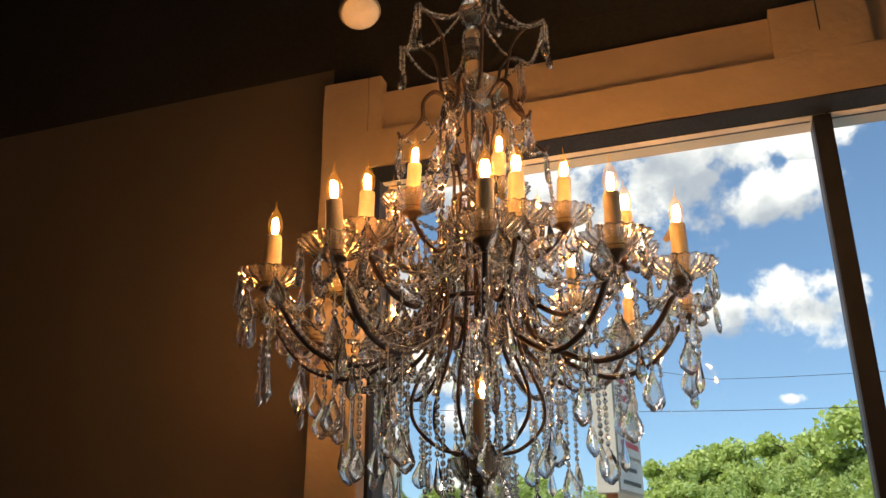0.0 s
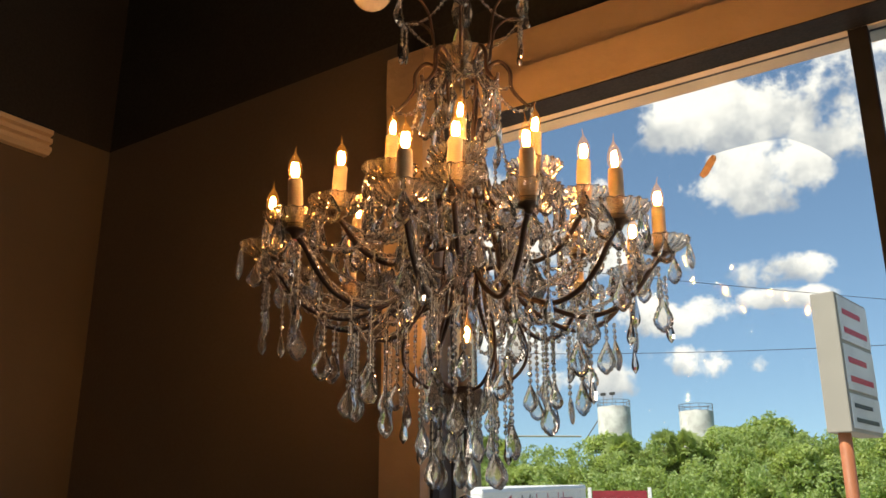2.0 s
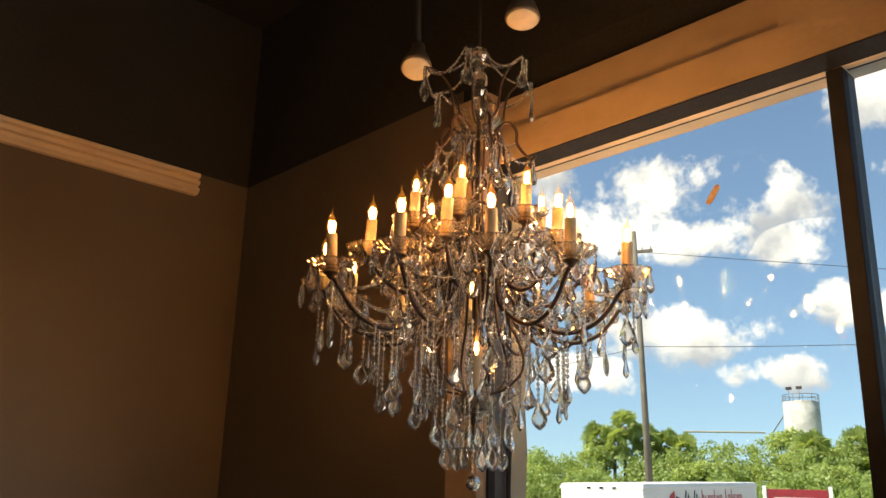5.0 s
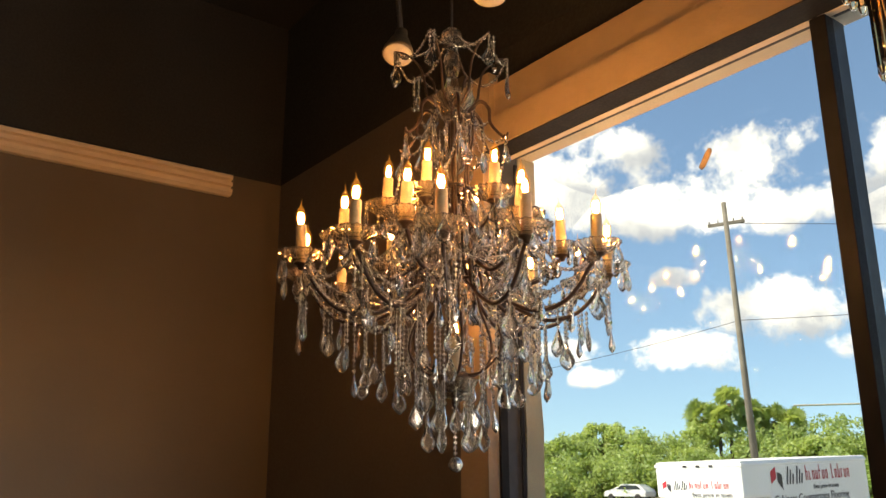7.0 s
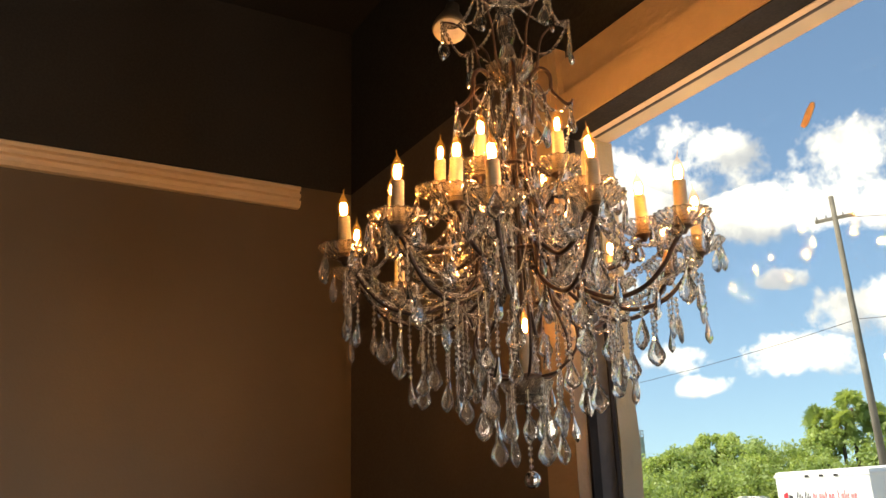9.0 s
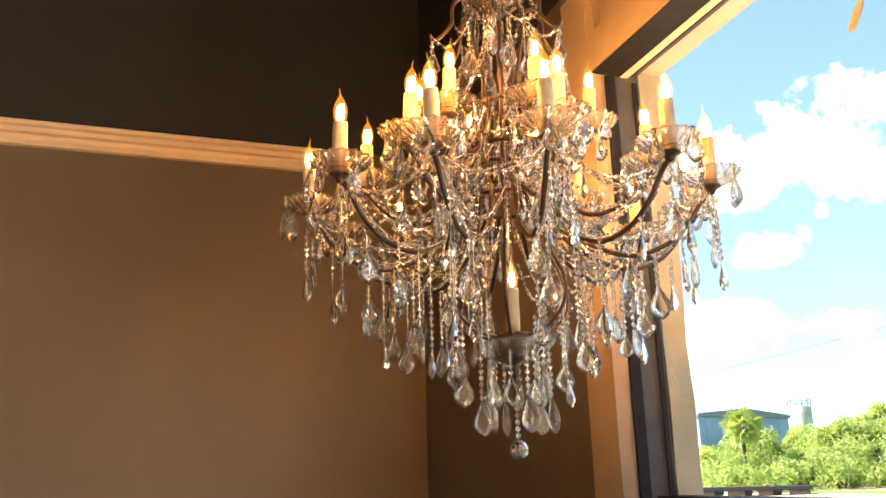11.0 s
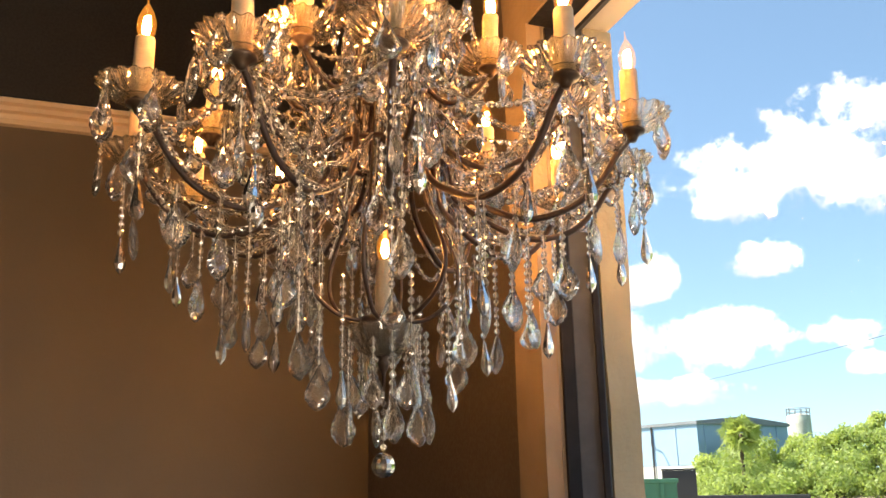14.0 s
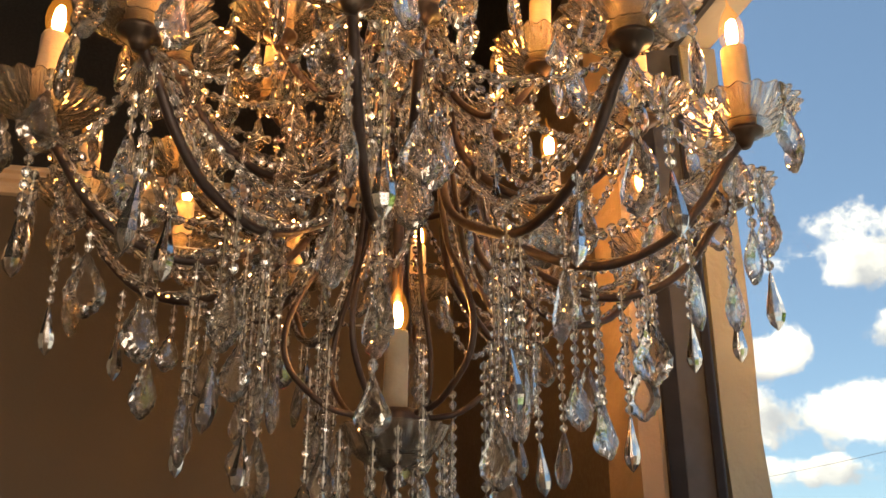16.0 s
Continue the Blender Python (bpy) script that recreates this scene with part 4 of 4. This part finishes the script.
        wide = max(s * placing.uniform(0.95, 1.15), 0.75)
        put_kind(placing.randrange(4), Matrix.Translation((p.x, p.y, p.z + 8.6 * (s - wide))) @ pose(0, 0, 0, 0, 0, placing.uniform(0, 360)) @ Matrix.Diagonal((wide, wide, wide, 1)))
    az += 2.3
g = random.Random(5)
hedge = []
for k in range(1900):
    a, d = -42 + 95.5 * g.random(), g.uniform(79, 96)
    foot = heading(a, d, GROUND)
    top = max(1.67 + d * math.tan(radians(crest(a) * g.uniform(0.72, 0.93))) - foot.z, 1.2)
    top *= 0.45 + 0.55 * min((d - 79) / 9, 1)
    hedge.append((foot.x, foot.y, foot.z + top * g.uniform(0.05, 1.0) ** 0.7, g.uniform(0.45, 1.05)))
v, f = leaf_cloud(hedge, 150000, 0.16, 77)
tagged(new("undergrowth", from_lists("undergrowth", v, f, LEAF_B)), "dense green undergrowth along the road", "undergrowth", kind="stuff")
palm = make_palm(31)
first = True
for a, d, e in ((34.5, 92, 5.7), (36.2, 92, 4.9), (33.3, 93, 4.9), (31.9, 94, 4.5), (23.2, 92, 4.5), (20.6, 92, 4.6), (19.2, 92, 4.6), (35.2, 91, 4.6), (30.8, 93, 4.2), (51.0, 84, 3.7)):
    foot = heading(a, d, GROUND)
    m = Matrix.Translation((foot.x, foot.y, 1.75 + d * math.tan(radians(e)) - 9.0 * 1.0)) @ pose(0, 0, 0, 0, 0, a * 40) @ Matrix.Diagonal((1.0, 1.0, 1.0, 1))
    if first:
        palm.matrix_basis, first = m, False
    else:
        copy_thing(palm, m)


def utility_pole(place, high):
    root = thing("utility_pole", place, "tall weathered wooden utility pole with a crossarm", "utility pole")
    v, f = tube([(0, 0, -0.3), (0, 0, high)], 0.21, 10, taper=0.6)
    part("pole", from_lists("pole", v, f, POLE_WOOD, True), POLE_WOOD, root)
    part("crossarm", box_bm((-0.95, -0.07, high - 1.25), (0.95, 0.07, high - 1.08), 0.02), POLE_WOOD, root, m=pose(0, 0, 0, 0, 0, 25))
    for x in (-0.85, -0.4, 0.4, 0.85):
        v, f = lathe([(0.03, 0), (0.05, 0.05), (0.03, 0.09), (0.05, 0.13), (0.0, 0.18)], 8)
        part("insulator", from_lists("insulator", v, f, STEEL), STEEL, root, m=pose(0, 0, 0, 0, 0, 25) @ Matrix.Translation((x, 0, high - 1.08)))
    return root


P = Vector((-23.1, 36.4, GROUND + SLOPE * 36.4))
pole = utility_pole(tuple(P), 16.6)
pole.matrix_basis = pole.matrix_basis @ pose(0, 0, 0, 0.5, -1.2, 0)


def cable(points, sag):
    """One cable over several supports, with a sag in each span."""
    line = []
    for a, b in zip(points, points[1:]):
        a, b = Vector(a), Vector(b)
        line += [a.lerp(b, t / 16) - Vector((0, 0, sag * 4 * (t / 16) * (1 - t / 16))) for t in range(17 if b == Vector(points[-1]) else 16)]
    v, f = tube(line, 0.016, 5)
    tagged(new("overhead_cable", from_lists("overhead_cable", v, f, CABLE)), "thin black overhead cable strung from the pole", "cable", "overhead cables")


def sky_point(az, d, el):
    """A place d metres off at an elevation seen from the shop's window."""
    q = heading(az, d, 0)
    return Vector((q.x, q.y, 1.67 + d * math.tan(radians(el))))


on_pole = Vector((-23.2, 36.3, 9.47))
cable([on_pole, sky_point(11.8, 42, 9.4), sky_point(-12, 45, 8.6), sky_point(-50, 62, 6.0)], 0.12)
cable([on_pole + Vector((0, 0, 5.2)), sky_point(2.5, 50, 11.1), sky_point(-12, 52, 10.7), sky_point(-50, 66, 8.0)], 0.1)
cable([on_pole, sky_point(44.3, 57.6, 7.5), sky_point(57, 83, 5.2), sky_point(70, 130, 3.4)], 0.1)


def tank(place, r, high, label, lamps=(-1.1, 0.6)):
    root = thing("storage_tank", place, label, "storage tank", "storage tanks")
    v, f = lathe([(r, -1), (r, high * 0.5), (r, high), (r * 0.97, high + 0.1), (0, high + 0.5)], 36)
    part("shell", from_lists("shell", v, f, TANK_MAT, True), TANK_MAT, root)
    for z in (high + 0.6, high + 1.2):
        verts, faces = tube([polar(r, 15 * k, z) for k in range(25)], 0.05, 5)
        part("rail", from_lists("rail", verts, faces, STEEL), STEEL, root)
    for k in range(12):
        v, f = tube([polar(r, 30 * k, high), polar(r, 30 * k, high + 1.2)], 0.05, 5)
        part("rail_post", from_lists("rail_post", v, f, STEEL), STEEL, root)
    for x in lamps:
        v, f = tube([(x, -r * 0.6, high), (x, -r * 0.6, high + 2.0)], 0.06, 5)
        part("lamp_post", from_lists("lamp_post", v, f, STEEL), STEEL, root)
        part("floodlight", box_bm((x - 0.45, -r * 0.6 - 0.2, high + 2.0), (x + 0.45, -r * 0.6 + 0.2, high + 2.5), 0.08), DARK_STEEL, root)
    if lamps:
        v, f = tube([(-r, 0, high * 0.9), (-r - 4.5, 0, high * 0.55)], 0.10, 6)
        part("chute", from_lists("chute", v, f, STEEL), STEEL, root)
    return root


D = 150
for az, r, el, lamps, label in ((23.6, 2.8, 6.1, (-1.1, 0.6), "stained white storage tank with floodlights and a railed top"),
                               (18.4, 2.8, 5.7, (), "stained white storage tank with a railed top"),
                               (47.7, 1.8, 3.5, (), "small white storage tank beyond the trees")):
    foot = heading(az, D, GROUND)
    tank(tuple(foot), r, 1.67 + D * math.tan(radians(el)) - foot.z, label, lamps)
v, f = tube([sky_point(30.7, 140, 4.35), sky_point(25.8, 140, 4.3)], 0.16, 6)
tagged(new("conveyor_roof", from_lists("conveyor_roof", v, f, CONCRETE)), "long pale conveyor roof beyond the trees", "conveyor")


def letters(parent, text, size, mat, m, shear=0.0):
    """Real lettering, as thin solid shapes."""
    curve = bpy.data.curves.new("lettering", "FONT")
    curve.body, curve.size, curve.extrude, curve.shear = text, size, 0.004, shear
    curve.resolution_u = 3
    ob = bpy.data.objects.new("lettering", curve)
    me = bpy.data.meshes.new_from_object(ob)
    bpy.data.objects.remove(ob)
    me.materials.clear()
    me.materials.append(mat)
    return part("lettering", me, mat, parent, m=m)


def box_truck():
    """The white box truck parked in the lot; local x along its side, y into its width."""
    root = thing("box_truck", tuple(TRUCK), "white box truck with printed sides parked in the lot", "truck")
    root.matrix_basis = Matrix.Translation(TRUCK) @ pose(0, 0, 0, 2.0, 0, 0) @ pose(0, 0, 0, 0, 0, TRUCK_TURN)
    L, W, z0, z1 = 5.3, 2.3, 0.95, TRUCK_TOP
    part("box_body", box_bm((1.0, 0, z0), (L, W, z1 - 0.002), 0.05), TRUCK_WHITE, root)
    part("attic", box_bm((0, 0, z1 - 0.80), (1.08, W, z1), 0.07), TRUCK_WHITE, root, "white overhang above the cab")
    part("roof_rim", box_bm((-0.012, -0.012, z1 - 0.13), (L + 0.012, W + 0.012, z1 - 0.06), 0.02), TRUCK_WHITE, root)
    part("bumper", box_bm((-1.05, 0.1, 0.42), (-0.92, W - 0.1, 0.62), 0.03), DARK_STEEL, root)
    part("chassis", box_bm((0.95, 0.3, 0.5), (L - 0.2, W - 0.3, 0.94), 0.03), DARK_STEEL, root)
    part("cab", box_bm((-0.9, 0.12, 0.45), (0.96, W - 0.12, z1 - 0.9), 0.16), TRUCK_WHITE, root, "white cab")
    for x in (0.0, L - 1.2):
        for y in (0.15, W - 0.4):
            v, f = lathe([(0.2, 0.0), (0.38, 0.02), (0.40, 0.12), (0.38, 0.23), (0.2, 0.25)], 20)
            part("wheel", from_lists("wheel", v, f, RUBBER), RUBBER, root, m=Matrix.Translation((x, y, 0.40)) @ pose(0, 0, 0, -90, 0, 0))
    for y in (0.75, 1.1, 1.45):
        part("marker_light", box_bm((-0.022, y - 0.05, z1 - 0.13), (-0.016, y + 0.05, z1 - 0.08)), DARK_STEEL, root)
    # side print (local -y face) and rear print (local -x face): shapes stand for the trade mark
    side, rear = pose(0, -0.006, 0, 90, 0, 0), pose(-0.006, 0, 0, 90, 0, -90)
    def mark(base, u, w, s):
        for name, pts, ink in (("mark_red", [(0, 0.05), (0.34, 0.22), (0.34, 0.62), (0, 0.45)], RED_INK), ("mark_black", [(0.40, 0.10), (0.70, -0.18), (0.70, 0.34), (0.40, 0.44)], BLACK_INK)):
            bm = bmesh.new()
            bm.faces.new([bm.verts.new((u + x * s, w + y * s, 0.002)) for x, y in pts])
            part(name, bm, ink, root, m=base)
        for x, tall in ((0.98, 0.62), (1.16, 0.50), (1.34, 0.36), (1.58, 0.62), (1.76, 0.50), (1.92, 0.36)):
            bar = box_bm((-0.035 * s, 0, 0), (0.035 * s, tall * s, 0.004))
            m = Matrix.Translation((u + x * s, w, 0)) @ pose(0, 0, 0, 0, 0, -14)
            part("mark_stroke", bar, BLACK_INK, root, m=base @ m)
        for k in range(13):
            x = u + (2.22 + 0.225 * k + (0.20 if k > 6 else 0.0)) * s
            tall = 0.62 if k in (0, 4, 7, 9) else 0.42
            part("mark_bar", box_bm((x, w + 0.1 * s, 0.0), (x + 0.045 * s, w + tall * s, 0.004)), RED_INK, root, m=base)
            if k % 3 != 1:
                part("mark_bar", box_bm((x + 0.105 * s, w + 0.1 * s, 0.0), (x + 0.145 * s, w + 0.42 * s, 0.004)), RED_INK, root, m=base)
            part("mark_bar", box_bm((x + 0.047 * s, w + (0.1 if k % 2 else 0.37) * s, 0.0), (x + 0.103 * s, w + (0.15 if k % 2 else 0.42) * s, 0.004)), RED_INK, root, m=base)
    mark(side, 1.05, z1 - 0.56, 0.64)
    letters(root, "Best price in town", 0.15, BLACK_INK, side @ Matrix.Translation((2.75, z1 - 0.70, 0)))
    letters(root, "Cabinets Countertops Flooring", 0.25, BLACK_INK, side @ Matrix.Translation((1.12, z1 - 0.95, 0)))
    letters(root, "Free estimate", 0.23, RED_INK, side @ Matrix.Translation((2.2, z1 - 1.25, 0)))
    part("print_bar", box_bm((2.1, z1 - 1.60, 0), (4.3, z1 - 1.42, 0.004)), BLACK_INK, root, m=side)
    rear2 = Matrix.Translation((-0.006, W, 0)) @ pose(0, 0, 0, 90, 0, -90)
    mark(rear2, 0.18, z1 - 0.62, 0.335)
    letters(root, "Best price in town", 0.14, BLACK_INK, rear2 @ Matrix.Translation((0.98, z1 - 0.76, 0)))
    return root


TRUCK_TURN, TRUCK_TOP = 90.3, 3.22
TRUCK = Vector((-9.36, 15.0, GROUND + SLOPE * 15.0))
box_truck()


def roadside_sign():
    """Tall two-faced sign box on a rust-orange post."""
    at = Vector((-3.1, 21.46, GROUND + SLOPE * 21.46))
    root = thing("roadside_sign", tuple(at), "tall grey sign box with white printed faces on an orange post", "sign", turn=SIGN_TURN)
    v, f = tube([(0.35, 0, -0.3), (0.35, 0, 4.6)], 0.16, 12)
    part("post", from_lists("post", v, f, POST_ORANGE, True), POST_ORANGE, root, "rust-orange steel post")
    part("cabinet", box_bm((-0.0, -0.3, 4.45), (2.6, 0.3, 7.98), 0.03), SIGN_GREY, root)
    for s in (-1, 1):
        y = 0.305 * s
        for k, (z0, z1) in enumerate(((6.75, 7.9), (5.5, 6.65), (4.55, 5.4))):
            part("panel", box_bm((0.12, min(y, y + 0.03 * s), z0), (2.5, max(y, y + 0.03 * s), z1), 0.01), SIGN_FACE, root)
            for j in range(2):
                zz = z0 + (z1 - z0) * (0.18 + 0.42 * j)
                yy = y + 0.033 * s
                part("print_bar", box_bm((0.35, min(yy, yy + 0.01 * s), zz), (2.2 - 0.4 * j, max(yy, yy + 0.01 * s), zz + (z1 - z0) * 0.13)), (RED_INK, RED_INK, BLACK_INK)[k], root)
    return root


SIGN_TURN = 83.0
roadside_sign()


def car(place, turn, mat, label):
    root = thing("car", place, label, "car", turn=turn)
    outline = [(-2.2, 0.35), (-2.25, 0.75), (-2.05, 0.98), (-1.45, 1.42), (0.35, 1.45), (1.05, 1.02), (2.05, 0.85), (2.2, 0.6), (2.15, 0.35)]
    bm = bmesh.new()
    for y in (-0.85, 0.85):
        bm.verts.ensure_lookup_table()
        vs = [bm.verts.new((x, y * (0.86 if z > 1.1 else 1.0), z)) for x, z in outline]
        bm.faces.new(vs if y < 0 else vs[::-1])
    bm.verts.ensure_lookup_table()
    n = len(outline)
    for i in range(n):
        j = (i + 1) % n
        bm.faces.new((bm.verts[j], bm.verts[i], bm.verts[n + i], bm.verts[n + j]))
    bmesh.ops.bevel(bm, geom=bm.edges[:], offset=0.06, segments=2, affect="EDGES")
    part("body", bm, mat, root)
    for s in (-1, 1):
        bm = bmesh.new()
        bm.faces.new([bm.verts.new((x, s * 0.845, z)) for x, z in ((-1.75, 1.0), (-1.30, 1.32), (0.25, 1.34), (0.80, 1.02))][::s])
        part("side_window", bm, DARK_GLASS, root)
        for x in (-1.4, 1.4):
            v, f = lathe([(0.15, 0.0), (0.30, 0.02), (0.32, 0.1), (0.30, 0.2), (0.15, 0.22)], 18)
            part("wheel", from_lists("wheel", v, f, RUBBER), RUBBER, root, m=Matrix.Translation((x, 0.66 if s > 0 else -0.88, 0.32)) @ pose(0, 0, 0, -90, 0, 0))
    return root


car((1.61 - 80 * math.sin(radians(41.2)), -1.25 + 80 * math.cos(radians(41.2)), GROUND + SLOPE * 59.0 + 0.045), 188, CAR_WHITE, "white saloon car on the road")


def warehouse():
    at = Vector((-75.4, 55.2, GROUND + SLOPE * 55.2))
    root = thing("warehouse", tuple(at), "pale blue metal warehouse with a white base", "warehouse", turn=WAREHOUSE_TURN)
    H, L, W = 7.4, 15.0, 30.0
    part("base", box_bm((0, 0, -0.5), (L, W, 3.2)), WHITE_BASE, root, "white lower wall")
    part("cladding", box_bm((-0.05, -0.05, 3.21), (L + 0.05, W + 0.05, H)), BLUE_STEEL, root, "blue ribbed cladding")
    part("eave", box_bm((-0.3, -0.3, H), (L + 0.3, W + 0.3, H + 0.35), 0.05), ROOF_GREY, root)
    bm = bmesh.new()
    for q in ((-0.3, -0.3, H + 0.35), (L + 0.3, -0.3, H + 0.35), (L + 0.3, W + 0.3, H + 0.35), (-0.3, W + 0.3, H + 0.35), (L / 2, -0.3, H + 1.0), (L / 2, W + 0.3, H + 1.0)):
        bm.verts.new(q)
    bm.verts.ensure_lookup_table()
    for q in ((0, 1, 4), (2, 3, 5), (1, 2, 5, 4), (3, 0, 4, 5)):
        bm.faces.new([bm.verts[k] for k in q])
    part("roof", bm, ROOF_GREY, root)
    for k in range(3):
        part("rib", box_bm((1 + k * 6.0, -0.12, 3.21), (1.12 + k * 6.0, -0.06, H)), BLUE_STEEL, root)
        part("rib", box_bm((-0.12, 2.9 + k * 7.4, 3.21), (-0.06, 3.0 + k * 7.4, H)), BLUE_STEEL, root)
    part("downpipe", box_bm((-0.25, 6.3, 0), (-0.13, 6.45, H)), DARK_STEEL, root)
    v, f = tube([(-0.15, 6.4, 5.3), (-0.9, 5.8, 5.9), (-1.2, 5.3, 5.0)], 0.09, 6)
    part("lamp_bracket", from_lists("lamp_bracket", v, f, DARK_STEEL), DARK_STEEL, root)
    return root


WAREHOUSE_TURN = 102.8
warehouse()


def dumpster(place, turn):
    root = thing("dumpster", place, "green steel dumpster standing in the lot", "dumpster", turn=turn)
    bm = box_bm((-1.1, -0.8, 0.15), (1.1, 0.8, 2.15), 0.03)
    for v in bm.verts:
        if v.co.z < 1:
            v.co.y *= 0.8
    part("body", bm, GREEN_STEEL, root)
    part("rim", box_bm((-1.15, -0.85, 2.06), (1.15, 0.85, 2.16), 0.02), GREEN_STEEL, root)
    for x in (-0.7, 0.0, 0.7):
        part("rib", box_bm((x - 0.05, -0.84, 0.4), (x + 0.05, -0.78, 2.05), 0.01), GREEN_STEEL, root)
    for x in (-0.8, 0.8):
        for y in (-0.5, 0.5):
            part("foot", box_bm((x - 0.1, y - 0.1, 0.0), (x + 0.1, y + 0.1, 0.16)), DARK_STEEL, root)
    return root


dump = dumpster((-22.5, 14.4, GROUND + SLOPE * 14.4 + 0.03), 58)
dump.matrix_basis = dump.matrix_basis @ Matrix.Diagonal((1.1, 1.1, 1.30, 1))
flat = thing("flatbed_trailer", (-58.7, 42.8, GROUND + SLOPE * 42.8 + 0.03), "dark flatbed trailer beside the dumpster", "trailer", turn=51.5)
part("bed", box_bm((-0.5, -1.0, 0.48), (8.2, 1.0, 0.78), 0.03), DARK_STEEL, flat)
for x in (-0.4, 1.9, 4.2, 6.5):
    part("toolbox", box_bm((x, -0.97, 0.12), (x + (1.3, 1.9, 1.1, 1.5)[int(x / 2)], -0.5, 0.47), 0.03), RUST, flat, "rusty box under the bed")
for x in (1.2, 3.4, 5.6):
    for y in (-0.85, 0.7):
        v, f = lathe([(0.2, 0.0), (0.38, 0.02), (0.40, 0.12), (0.38, 0.23), (0.2, 0.25)], 20)
        part("wheel", from_lists("wheel", v, f, RUBBER), RUBBER, flat, m=Matrix.Translation((x, y, 0.40)) @ pose(0, 0, 0, -90, 0, 0))


steel_bin = thing("steel_bin", (-31.6, 22.3, GROUND + SLOPE * 22.3 + 0.03), "dark open steel bin behind the dumpster", "bin", turn=54)
part("body", box_bm((-0.72, -0.5, 0.08), (0.72, 0.5, 2.96), 0.03), DARK_STEEL, steel_bin)
part("rim", box_bm((-0.76, -0.54, 2.97), (0.76, 0.54, 3.04), 0.015), DARK_STEEL, steel_bin)
for x in (-0.55, 0.55):
    part("foot", box_bm((x - 0.1, -0.45, 0.0), (x + 0.1, 0.45, 0.079)), DARK_STEEL, steel_bin)
hand_truck = thing("white_frame", (-24.9, 17.0, GROUND + SLOPE * 17.0 + 0.03), "white tubular steel frame leaning by the dumpster", "frame", turn=60)
for a, b in (((-0.1, 0, 0.0), (-0.18, 0.1, 2.25)), ((0.22, 0, 0.0), (0.14, 0.1, 2.25)), ((-0.18, 0.1, 2.25), (0.14, 0.1, 2.25)), ((-0.14, 0.05, 1.0), (0.18, 0.05, 1.0))):
    v, f = tube([a, b], 0.04, 6)
    part("bar", from_lists("bar", v, f, TRUCK_WHITE), TRUCK_WHITE, hand_truck)

# small red roadside board on white posts
board = thing("roadside_board", (-10.9, 25.9, GROUND + SLOPE * 25.9), "small red roadside board between white posts", "sign", turn=25)
part("panel", box_bm((-0.9, -0.03, 1.75), (0.9, 0.03, 3.1), 0.02), material("dark_red_board", (0.32, 0.025, 0.035), 0.5), board, "red board")
for x in (-0.98, 0.98):
    part("post", box_bm((x - 0.06, -0.06, 0.0), (x + 0.06, 0.06, 3.2), 0.015), TRUCK_WHITE, board, "white post")
for k, z in enumerate((2.75, 2.4, 2.1)):
    part("print_bar", box_bm((-0.7, -0.042, z), (0.6 - 0.2 * k, -0.032, z + 0.1)), SIGN_FACE, board)
